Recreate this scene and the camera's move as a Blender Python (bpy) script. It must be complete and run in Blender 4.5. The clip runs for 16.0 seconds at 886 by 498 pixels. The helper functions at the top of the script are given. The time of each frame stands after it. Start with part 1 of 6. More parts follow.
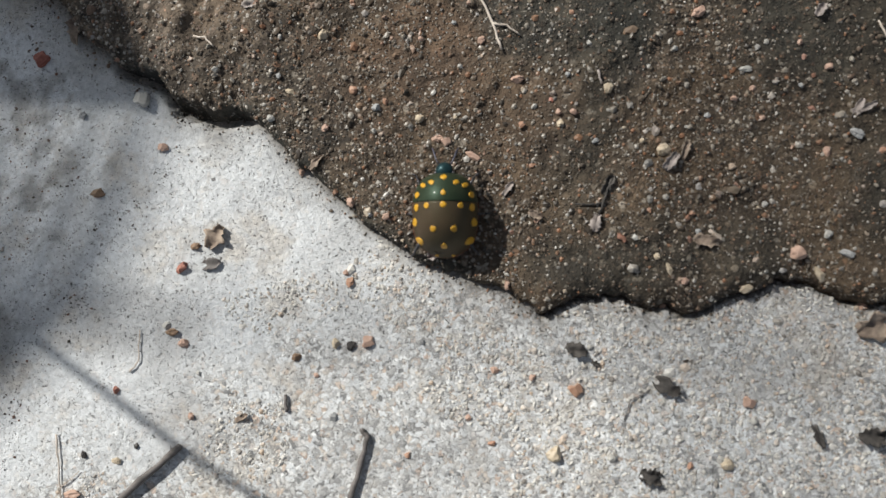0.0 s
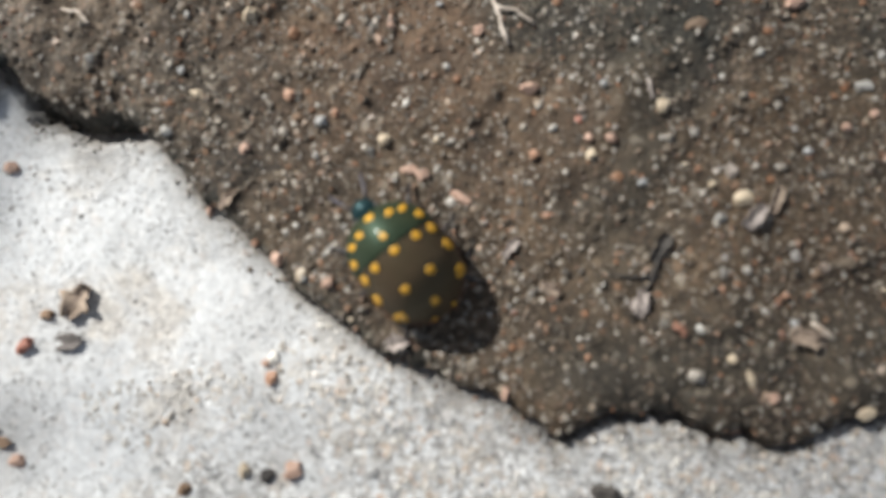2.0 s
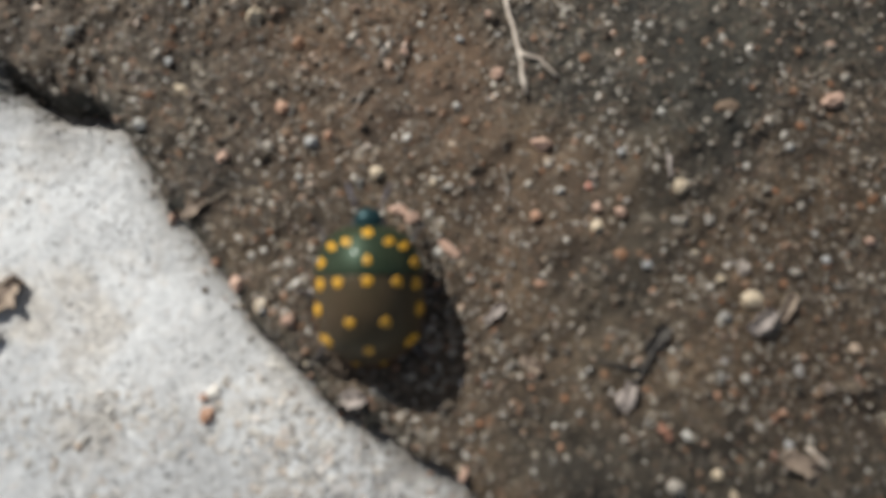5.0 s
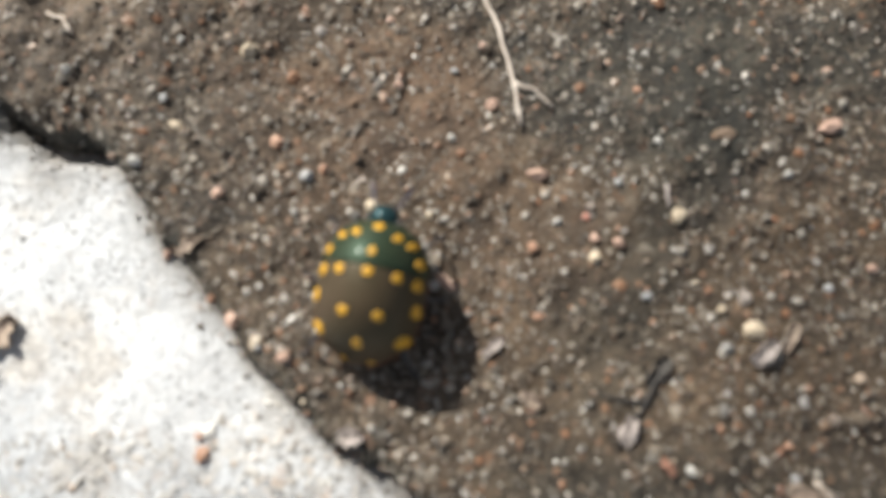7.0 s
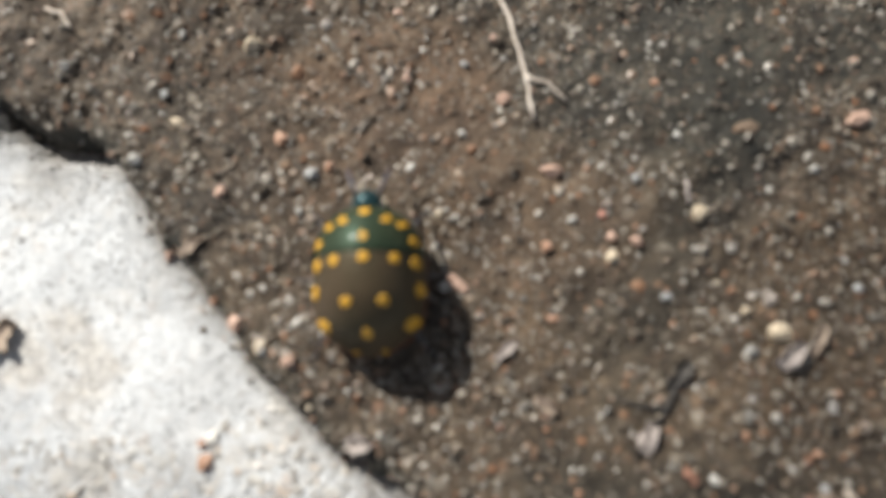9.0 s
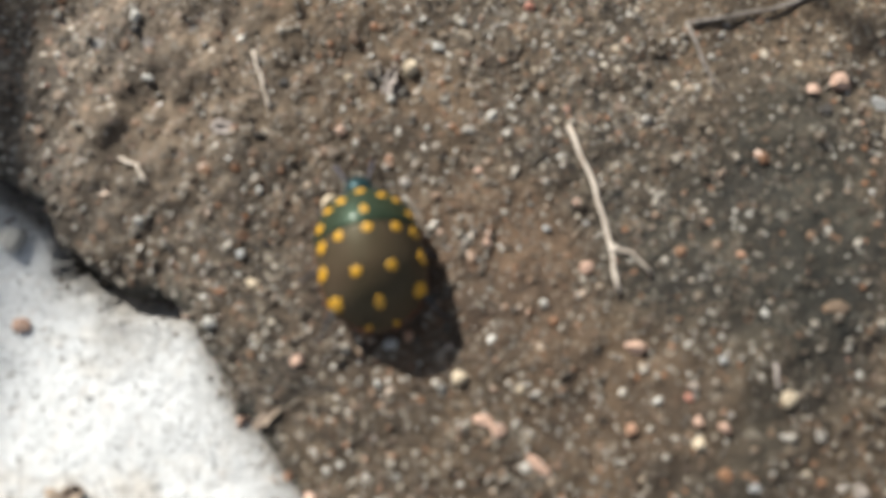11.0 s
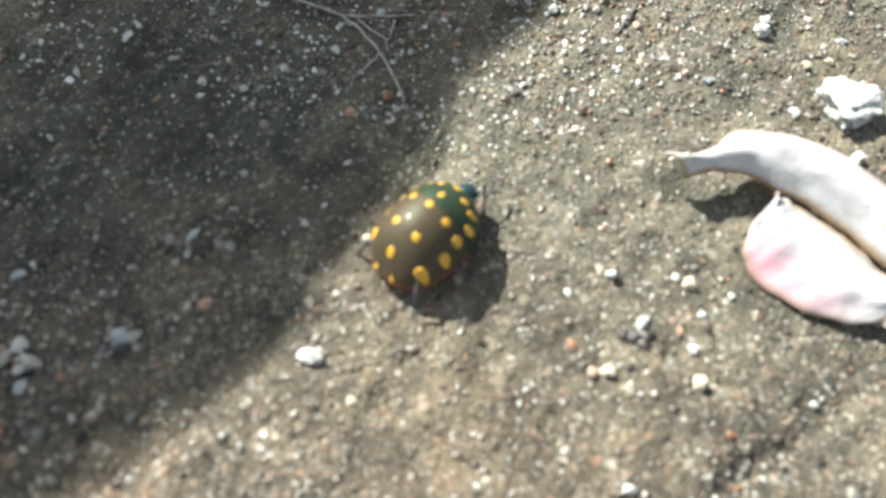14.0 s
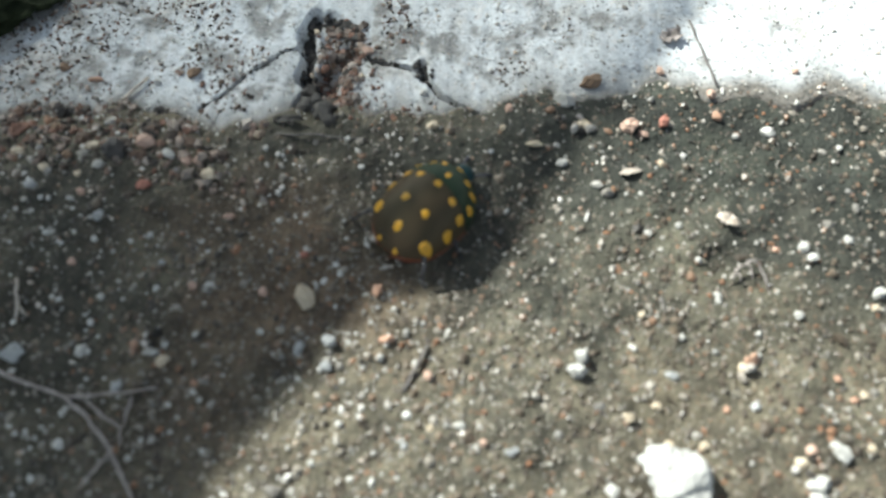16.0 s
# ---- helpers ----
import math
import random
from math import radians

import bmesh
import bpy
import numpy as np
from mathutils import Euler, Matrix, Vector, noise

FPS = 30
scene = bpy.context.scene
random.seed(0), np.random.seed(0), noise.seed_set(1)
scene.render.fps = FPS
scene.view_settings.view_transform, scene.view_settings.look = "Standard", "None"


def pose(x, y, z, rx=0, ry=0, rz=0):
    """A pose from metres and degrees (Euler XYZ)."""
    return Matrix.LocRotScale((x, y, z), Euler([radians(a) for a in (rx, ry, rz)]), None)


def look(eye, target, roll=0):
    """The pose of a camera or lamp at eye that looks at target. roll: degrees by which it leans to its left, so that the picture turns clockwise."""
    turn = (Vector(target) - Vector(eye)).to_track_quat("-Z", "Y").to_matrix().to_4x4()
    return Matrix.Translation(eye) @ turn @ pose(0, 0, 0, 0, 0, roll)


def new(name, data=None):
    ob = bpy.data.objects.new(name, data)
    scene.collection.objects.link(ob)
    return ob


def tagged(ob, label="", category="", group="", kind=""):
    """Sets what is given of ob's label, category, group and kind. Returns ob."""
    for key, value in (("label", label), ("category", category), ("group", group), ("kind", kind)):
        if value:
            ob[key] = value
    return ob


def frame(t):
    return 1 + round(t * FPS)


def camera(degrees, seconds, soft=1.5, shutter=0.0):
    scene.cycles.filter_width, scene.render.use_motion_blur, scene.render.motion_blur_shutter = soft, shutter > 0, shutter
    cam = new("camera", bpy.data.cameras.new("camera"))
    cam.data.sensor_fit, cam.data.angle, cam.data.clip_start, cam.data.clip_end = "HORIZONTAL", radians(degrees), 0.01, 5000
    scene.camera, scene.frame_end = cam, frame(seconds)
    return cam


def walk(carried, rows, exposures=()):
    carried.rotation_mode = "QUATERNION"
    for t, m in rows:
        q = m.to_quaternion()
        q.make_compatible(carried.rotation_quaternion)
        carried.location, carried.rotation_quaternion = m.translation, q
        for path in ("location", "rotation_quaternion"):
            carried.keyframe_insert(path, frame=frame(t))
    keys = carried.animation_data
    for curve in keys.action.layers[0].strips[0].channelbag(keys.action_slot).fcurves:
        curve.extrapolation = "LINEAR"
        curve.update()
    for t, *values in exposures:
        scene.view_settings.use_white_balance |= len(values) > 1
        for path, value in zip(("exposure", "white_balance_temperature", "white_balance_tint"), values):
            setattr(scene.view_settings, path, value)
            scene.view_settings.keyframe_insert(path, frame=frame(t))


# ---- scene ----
MM = 0.001  # all plan numbers below are in millimetres

cam = camera(70.0, 16.0, soft=1.5, shutter=0.0)
cam.data.dof.use_dof = True
cam.data.dof.focus_distance = 76.0 * MM
cam.data.dof.aperture_fstop = 22.0

PATH = [
    (0, -1.387, -27.183, 68.296, 4.426, 3.301, 2.361),
    (0.5, 0.803, -18.476, 64.904, 8.726, 1.939, 2.319),
    (1, 0.331, -18.958, 60.993, 9.307, 1.941, 3.207),
    (1.5, 0.511, -19.247, 53.775, 8.483, 2.425, 3.365),
    (2, -1.294, -21.129, 46.035, 6.978, 2.457, 4.337),
    (2.5, -0.081, -18.47, 43.916, 7.275, 2.37, 5.202),
    (3, -0.09, -18.896, 42.602, 7.223, 2.859, 6.073),
    (3.5, 0.195, -19.782, 42.243, 7.304, 2.458, 7.016),
    (4, -3.413, -23.572, 41.809, 7.21, 0.873, 10.702),
    (4.5, -6.506, -24.135, 42.003, 7.628, 0.392, 13.407),
    (5, -1.956, -19.001, 42.015, 9.779, -0.718, 13.144),
    (7.5, -1.59, -17.674, 41.686, 11.381, 0.248, 12.21),
    (8, -1.191, -17.68, 40.876, 11.577, 0.64, 11.986),
    (10.5, -6.796, -15.272, 40.103, 10.936, 0.521, 13.607),
    (11, -9.474, -8.136, 41.529, 11.834, 0.322, 13.945),
    (11.5, -10.982, -2.893, 41.767, 13.211, 0.323, 14.335),
    (12, -11.692, 3.732, 42.895, 14.877, 0.328, 14.513),
    (12.5, -11.536, 11.872, 46.61, 17.726, -0.482, 14.254),
    (13, -7.773, 17.856, 47.664, 19.511, -0.741, 12.794),
    (13.5, -3.044, 26.384, 48.863, 20.186, -1.217, 10.413),
    (14, 3.186, 34.053, 46.764, 21.117, -0.819, 8.933),
    (14.5, 10.971, 43.348, 47.154, 20.444, -0.82, 7.043),
    (15, 13.679, 51.807, 47.982, 20.943, -1.385, 6.297),
    (15.5, 15.658, 65.162, 51.305, 20.382, -1.246, 4.91),
    (16, 16.075, 69.143, 49.022, 20.057, -0.976, 4.23),
]
EXPOSURES = [(0.0, 0.05, 6350, 8), (0.5, 0.22, 6360, 8), (1.0, 0.42, 6380, 8), (1.5, 0.42, 6380, 9), (3.5, 0.42, 6400, 9), (4.5, 0.1, 6400, 9), (5.0, 0.1, 6450, 9), (7.5, 0.75, 6500, 9), (8.0, 0.70, 6500, 9), (10.5, 0.36, 6500, 9), (11.0, 0.6, 6500, 8),
             (11.5, 0.87, 6540, 6), (12.0, 1.42, 6420, 3), (13.0, 1.83, 6210, 1), (13.5, 1.76, 6150, 1), (14.0, 1.63, 6120, 1), (14.5, 1.44, 6110, 1), (15.5, 1.17, 6040, 0), (16.0, 1.12, 6040, 0)]
walk(cam, [(t, pose(x * MM, y * MM, z * MM, rx, ry, rz)) for t, x, y, z, rx, ry, rz in PATH], EXPOSURES)

# ---- light: one sun high to the upper left, and the sky ----
SUN_TO = Vector((-1.06, 0.86, 1.0)).normalized()
world = bpy.data.worlds.new("sky")
scene.world = world
world.use_nodes = True
wn = world.node_tree.nodes
wl = world.node_tree.links
sky = wn.new("ShaderNodeTexSky")
sky.sky_type = "NISHITA"
sky.sun_disc = False
sky.sun_elevation = math.asin(SUN_TO.z)
sky.sun_rotation = math.atan2(SUN_TO.x, SUN_TO.y)
haze = wn.new("ShaderNodeHueSaturation")  # a hazy, whitish sky
haze.inputs["Saturation"].default_value = 0.4
wl.new(sky.outputs["Color"], haze.inputs["Color"])
wl.new(haze.outputs["Color"], wn["Background"].inputs["Color"])
wn["Background"].inputs["Strength"].default_value = 0.066
sun_data = bpy.data.lights.new("sun", "SUN")
sun_data.energy = 5.0
sun_data.angle = radians(0.53)
sun_data.color = (1.0, 0.95, 0.87)
sun = new("sun", sun_data)
sun.matrix_world = look(SUN_TO * 2.0, (0, 0, 0))


# ---- materials ----
def shade(name, rough=0.8, metallic=0.0, spec=0.5):
    m = bpy.data.materials.new(name)
    m.use_nodes = True
    nt = m.node_tree
    b = nt.nodes["Principled BSDF"]
    b.inputs["Roughness"].default_value = rough
    b.inputs["Metallic"].default_value = metallic
    b.inputs["Specular IOR Level"].default_value = spec
    return m, nt, b


def node(nt, kind, **inputs):
    n = nt.nodes.new(kind)
    for key, value in inputs.items():
        n.inputs[key].default_value = value
    return n


def coords(nt):
    return nt.nodes.new("ShaderNodeTexCoord").outputs["Object"]


def noise_tex(nt, vec, per_mm, detail=4.0, rough=0.6):
    n = node(nt, "ShaderNodeTexNoise", Scale=per_mm * 1000.0, Detail=detail, Roughness=rough)
    nt.links.new(vec, n.inputs["Vector"])
    return n.outputs["Fac"]


def ramp(nt, fac, stops):
    r = nt.nodes.new("ShaderNodeValToRGB")
    els = r.color_ramp.elements
    while len(els) < len(stops):
        els.new(0.5)
    for el, (p, c) in zip(els, stops):
        el.position = p
        el.color = (*c, 1) if len(c) == 3 else c
    nt.links.new(fac, r.inputs["Fac"])
    return r.outputs["Color"]


def mix(nt, fac, a, b, blend="MIX"):
    n = nt.nodes.new("ShaderNodeMix")
    n.data_type = "RGBA"
    n.blend_type = blend
    for sock, v in ((n.inputs[0], fac), (n.inputs[6], a), (n.inputs[7], b)):
        if isinstance(v, (int, float)):
            sock.default_value = v
        elif isinstance(v, tuple):
            sock.default_value = (*v, 1)
        else:
            nt.links.new(v, sock)
    return n.outputs[2]


def bump(nt, b, height, dist_mm, strength=1.0):
    n = node(nt, "ShaderNodeBump", Strength=strength, Distance=dist_mm * MM)
    nt.links.new(height, n.inputs["Height"])
    nt.links.new(n.outputs["Normal"], b.inputs["Normal"])


def warped(nt, vec, per_mm, amount_mm):
    """Coordinates bent by noise, so that cells lose their regular shapes."""
    n = node(nt, "ShaderNodeTexNoise", Scale=per_mm * 1000.0, Detail=3.0)
    nt.links.new(vec, n.inputs["Vector"])
    off = nt.nodes.new("ShaderNodeVectorMath")
    off.operation = "MULTIPLY_ADD"
    k = amount_mm * MM
    off.inputs[1].default_value = (2 * k, 2 * k, 2 * k)
    nt.links.new(n.outputs["Color"], off.inputs[0])
    nt.links.new(vec, off.inputs[2])
    return off.outputs[0]


def cells(nt, vec, per_mm):
    v = node(nt, "ShaderNodeTexVoronoi", Scale=per_mm * 1000.0, Randomness=1.0)
    nt.links.new(vec, v.inputs["Vector"])
    sep = nt.nodes.new("ShaderNodeSeparateColor")
    nt.links.new(v.outputs["Color"], sep.inputs["Color"])
    return v.outputs["Distance"], sep.outputs["Red"], sep.outputs["Green"]


def product(nt, *facs):
    out = facs[0]
    for f in facs[1:]:
        n = nt.nodes.new("ShaderNodeMath")
        n.operation = "MULTIPLY"
        nt.links.new(out, n.inputs[0])
        nt.links.new(f, n.inputs[1])
        out = n.outputs[0]
    return out


BLACK, WHITE = (0, 0, 0), (1, 1, 1)


def grit_material(name, dark, mid, light, rough=0.85, stain=None, spots=None, weathered=None, warm=None, relief=0.13):
    """Sandy surface: fine grain, cell speckle and broad stains."""
    m, nt, b = shade(name, rough)
    vec = coords(nt)
    broad = noise_tex(nt, vec, 0.06, 5)
    fine = noise_tex(nt, vec, 1.3, 6, 0.7)
    col = ramp(nt, fine, [(0.30, dark), (0.52, mid), (0.75, light)])
    col = mix(nt, ramp(nt, broad, [(0.35, (0, 0, 0)), (0.68, (1, 1, 1))]), col, mix(nt, 0.55, col, stain or mid))
    bent = warped(nt, vec, 2.0, 0.2)
    tones = spots or [(0.0, (0.02, 0.018, 0.015)), (0.12, mid), (0.7, mid), (0.9, light), (1.0, (0.6, 0.55, 0.48))]
    relief_map = None
    for per_mm, rare in ((3.4, 0.30), (1.9, 0.52), (1.1, 0.80)):
        dist, tone, pick = cells(nt, bent, per_mm)
        keep = product(nt, ramp(nt, pick, [(rare, (0, 0, 0)), (rare + 0.03, (1, 1, 1))]), ramp(nt, dist, [(0.36, (1, 1, 1)), (0.56, (0, 0, 0))]))
        col = mix(nt, keep, col, ramp(nt, tone, tones))
        relief_map = keep if relief_map is None else mix(nt, 0.5, relief_map, keep, "ADD")
    if warm:
        # broad patches of a warmer, rustier sand
        rust = ramp(nt, noise_tex(nt, vec, 0.035, 3), [(0.42, (0, 0, 0)), (0.62, (1, 1, 1))])
        col = mix(nt, rust, col, mix(nt, 0.5, col, warm))
    if weathered:
        # towards the far slab the mortar is greyer, darker and greener along its right edge
        axis = nt.nodes.new("ShaderNodeSeparateXYZ")
        nt.links.new(vec, axis.inputs[0])
        grey = nt.nodes.new("ShaderNodeMapRange")
        grey.inputs["From Min"].default_value, grey.inputs["From Max"].default_value = 0.024, 0.060
        nt.links.new(axis.outputs["Y"], grey.inputs["Value"])
        col = mix(nt, grey.outputs[0], col, mix(nt, 0.6, col, weathered, "MIX"))
        damp_shade = nt.nodes.new("ShaderNodeMapRange")
        damp_shade.inputs["From Min"].default_value, damp_shade.inputs["From Max"].default_value = 0.076, 0.096
        nt.links.new(axis.outputs["Y"], damp_shade.inputs["Value"])
        patch = ramp(nt, noise_tex(nt, vec, 0.09, 4), [(0.20, (0, 0, 0)), (0.42, (1, 1, 1))])
        side = nt.nodes.new("ShaderNodeMapRange")
        side.inputs["From Min"].default_value, side.inputs["From Max"].default_value = 0.010, 0.034
        nt.links.new(axis.outputs["X"], side.inputs["Value"])
        patch = product(nt, patch, side.outputs[0])
        edge_dark = nt.nodes.new("ShaderNodeMath")
        edge_dark.operation = "MULTIPLY"
        nt.links.new(damp_shade.outputs[0], edge_dark.inputs[0])
        nt.links.new(patch, edge_dark.inputs[1])
        col = mix(nt, edge_dark.outputs[0], col, mix(nt, 0.72, col, (0.022, 0.030, 0.024)))
    if weathered:
        # older, bleached mortar away from the broken edge
        bleach = nt.nodes.new("ShaderNodeMapRange")
        bleach.inputs["From Min"].default_value, bleach.inputs["From Max"].default_value = 0.002, 0.030
        nt.links.new(axis.outputs["Y"], bleach.inputs["Value"])
        col = mix(nt, bleach.outputs[0], col, mix(nt, 1.0, col, (1.6, 1.61, 1.62), "MULTIPLY"))
        # dark green-grey patches (damp and painted shade) and rusty ones, each own outline
        for word, strength, tone in (("damp_shade", 0.74, (0.025, 0.027, 0.022)), ("rust", 0.55, (0.150, 0.092, 0.056))):
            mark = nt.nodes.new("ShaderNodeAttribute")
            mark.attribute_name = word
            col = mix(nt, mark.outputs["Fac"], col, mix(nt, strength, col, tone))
        # a dry, paler crust by the old corner
        far = nt.nodes.new("ShaderNodeVectorMath")
        far.operation = "DISTANCE"
        far.inputs[1].default_value = (-0.0375, 0.0075, 0.0)
        nt.links.new(vec, far.inputs[0])
        rim = nt.nodes.new("ShaderNodeMath")
        rim.operation = "MULTIPLY_ADD"
        rim.inputs[1].default_value = 0.012
        nt.links.new(noise_tex(nt, vec, 0.15, 4), rim.inputs[0])
        nt.links.new(far.outputs["Value"], rim.inputs[2])
        dry = ramp(nt, rim.outputs[0], [(0.013, WHITE), (0.021, BLACK)])
        col = mix(nt, dry, col, mix(nt, 1.0, col, (1.62, 1.72, 1.92), "MULTIPLY"))
    crusty = ramp(nt, noise_tex(nt, vec, 0.16, 6, 0.7), [(0.40, (0.55, 0.55, 0.55)), (0.5, (0.9, 0.9, 0.9)), (0.66, (1.35, 1.32, 1.28))])
    col = mix(nt, 1.0, col, crusty, "MULTIPLY")
    nt.links.new(col, b.inputs["Base Color"])
    both = nt.nodes.new("ShaderNodeMath")
    both.operation = "ADD"
    nt.links.new(fine, both.inputs[0])
    nt.links.new(relief_map, both.inputs[1])
    bump(nt, b, both.outputs[0], relief, 0.8)
    return m


def grain_material(name, stops, rough=0.55, single=False):
    """Loose grains: each one its own colour, faintly mottled."""
    m, nt, b = shade(name, rough)
    pick = nt.nodes.new("ShaderNodeObjectInfo").outputs["Random"] if single else nt.nodes.new("ShaderNodeNewGeometry").outputs["Random Per Island"]
    col = ramp(nt, pick, stops)
    f = noise_tex(nt, coords(nt), 2.5, 3)
    col = mix(nt, ramp(nt, f, [(0.35, (0, 0, 0)), (0.7, (1, 1, 1))]), col, mix(nt, 0.35, col, (0.09, 0.07, 0.05)))
    nt.links.new(col, b.inputs["Base Color"])
    return m


def solid_material(name, col, second, rough=0.7, per_mm=1.2, metallic=0.0, spec=0.5, relief=0.05):
    """One stuff with a second tone and fine relief."""
    m, nt, b = shade(name, rough, metallic, spec)
    f = noise_tex(nt, coords(nt), per_mm, 5, 0.65)
    nt.links.new(ramp(nt, f, [(0.35, col), (0.68, second)]), b.inputs["Base Color"])
    if relief:
        bump(nt, b, f, relief, 0.7)
    return m


MORTAR = grit_material("brown_mortar", (0.020, 0.015, 0.011), (0.064, 0.048, 0.033), (0.15, 0.115, 0.08), stain=(0.034, 0.028, 0.021), weathered=(0.078, 0.074, 0.052), warm=(0.115, 0.075, 0.042),
                       spots=[(0.0, (0.010, 0.009, 0.008)), (0.25, (0.035, 0.027, 0.020)), (0.45, (0.075, 0.056, 0.038)), (0.62, (0.13, 0.10, 0.07)), (0.74, (0.19, 0.135, 0.095)), (0.80, (0.21, 0.11, 0.065)), (0.86, (0.16, 0.15, 0.135)), (0.94, (0.30, 0.25, 0.19)), (1.0, (0.46, 0.42, 0.36))])


def cement_material():
    """Pale cement: grainy skin, dull smudges, sandy patches worn to the aggregate, irregular dark pores."""
    m, nt, b = shade("pale_cement", 0.8)
    vec = coords(nt)
    bent = warped(nt, vec, 1.6, 0.75)
    fine = noise_tex(nt, vec, 1.5, 7, 0.8)
    col = ramp(nt, fine, [(0.30, (0.36, 0.37, 0.38)), (0.42, (0.63, 0.65, 0.67)), (0.6, (0.75, 0.77, 0.785)), (0.75, (0.83, 0.84, 0.845))])
    # grains showing through the skin everywhere, strongly where it is worn
    lean = nt.nodes.new("ShaderNodeMath")
    lean.operation = "ADD"
    axis = nt.nodes.new("ShaderNodeVectorMath")
    axis.operation = "DOT_PRODUCT"
    axis.inputs[1].default_value = (12.0, -20.0, 0.0)
    nt.links.new(vec, axis.inputs[0])
    nt.links.new(axis.outputs["Value"], lean.inputs[0])
    nt.links.new(noise_tex(nt, vec, 0.12, 5, 0.7), lean.inputs[1])
    worn = ramp(nt, lean.outputs[0], [(0.82, (0.25, 0.25, 0.25)), (1.0, WHITE)])
    dist, tone, pick = cells(nt, bent, 2.0)
    agg = ramp(nt, tone, [(0.0, (0.10, 0.098, 0.095)), (0.12, (0.34, 0.33, 0.32)), (0.3, (0.50, 0.49, 0.475)), (0.55, (0.64, 0.63, 0.615)), (0.68, (0.62, 0.52, 0.42)), (0.74, (0.52, 0.36, 0.26)),
                          (0.78, (0.70, 0.70, 0.69)), (0.9, (0.84, 0.84, 0.83)), (1.0, (0.95, 0.95, 0.94))])
    agg = mix(nt, 1.0, agg, ramp(nt, dist, [(0.4, WHITE), (0.7, (0.5, 0.49, 0.48))]), "MULTIPLY")
    col = mix(nt, product(nt, worn, ramp(nt, pick, [(0.25, (0.25, 0.25, 0.25)), (0.3, (0.8, 0.8, 0.8))])), col, agg)
    smudge = ramp(nt, noise_tex(nt, vec, 0.075, 5, 0.65), [(0.47, BLACK), (0.68, WHITE)])
    col = mix(nt, smudge, col, mix(nt, 0.55, col, (0.32, 0.315, 0.31)))
    sandy = ramp(nt, noise_tex(nt, vec, 0.11, 5, 0.7), [(0.54, BLACK), (0.66, WHITE)])
    col = mix(nt, sandy, col, mix(nt, 0.5, col, ramp(nt, noise_tex(nt, vec, 1.6, 4), [(0.35, (0.22, 0.175, 0.135)), (0.65, (0.70, 0.63, 0.53))])))
    # pores, gathered in loose swarms
    swarm = ramp(nt, noise_tex(nt, vec, 0.16, 5, 0.65), [(0.40, (0.12, 0.12, 0.12)), (0.56, WHITE)])
    pits = None
    for per_mm, cut, rare, gathered in ((0.55, 0.16, 0.80, True), (1.0, 0.21, 0.64, False), (1.9, 0.30, 0.46, False), (3.1, 0.36, 0.45, True), (0.3, 0.09, 0.6, True)):
        d, r, g = cells(nt, bent, per_mm)
        pore = product(nt, ramp(nt, r, [(rare, BLACK), (rare + 0.02, WHITE)]), ramp(nt, d, [(cut * 0.55, WHITE), (cut, BLACK)]), ramp(nt, g, [(0.0, (0.45, 0.45, 0.45)), (0.7, WHITE)]))
        if gathered:
            pore = product(nt, pore, swarm)
        col = mix(nt, pore, col, mix(nt, 0.8, col, (0.075, 0.07, 0.066)))
        pits = pore if pits is None else mix(nt, 1.0, pits, pore, "LIGHTEN")
    dirt = nt.nodes.new("ShaderNodeAttribute")
    dirt.attribute_name = "dirt"
    col = mix(nt, dirt.outputs["Fac"], col, ramp(nt, fine, [(0.35, (0.035, 0.03, 0.024)), (0.65, (0.20, 0.17, 0.135))]))
    nt.links.new(col, b.inputs["Base Color"])
    height = nt.nodes.new("ShaderNodeMath")
    height.operation = "SUBTRACT"
    nt.links.new(fine, height.inputs[0])
    nt.links.new(mix(nt, 0.5, dist, pits), height.inputs[1])
    bump(nt, b, height.outputs[0], 0.13, 0.8)
    return m


CEMENT = cement_material()
GRAINS = grain_material("sand_grain", [(0.0, (0.022, 0.018, 0.014)), (0.18, (0.060, 0.046, 0.033)), (0.40, (0.115, 0.087, 0.062)), (0.56, (0.17, 0.135, 0.10)), (0.63, (0.27, 0.125, 0.062)), (0.67, (0.19, 0.125, 0.08)),
                                       (0.71, (0.16, 0.155, 0.145)), (0.82, (0.25, 0.22, 0.18)), (0.91, (0.32, 0.285, 0.24)), (0.97, (0.39, 0.365, 0.33)), (1.0, (0.52, 0.50, 0.46))], 0.4)
GRIT = grain_material("mixed_grit", [(0.0, (0.02, 0.018, 0.017)), (0.3, (0.07, 0.048, 0.036)), (0.5, (0.15, 0.09, 0.062)), (0.62, (0.22, 0.10, 0.065)), (0.75, (0.18, 0.15, 0.13)), (0.9, (0.30, 0.22, 0.17)), (1.0, (0.45, 0.41, 0.37))])
GRAVEL = grain_material("mixed_gravel", [(0.0, (0.022, 0.02, 0.018)), (0.25, (0.075, 0.052, 0.04)), (0.45, (0.16, 0.10, 0.07)), (0.58, (0.24, 0.12, 0.08)), (0.72, (0.22, 0.19, 0.165)), (0.86, (0.34, 0.25, 0.2)), (1.0, (0.46, 0.42, 0.38))], 0.7, True)
QUARTZ = grain_material("quartz_grain", [(0.0, (0.09, 0.08, 0.06)), (0.4, (0.15, 0.135, 0.10)), (0.8, (0.22, 0.20, 0.155)), (0.95, (0.29, 0.265, 0.225)), (1.0, (0.42, 0.40, 0.35))], 0.45)
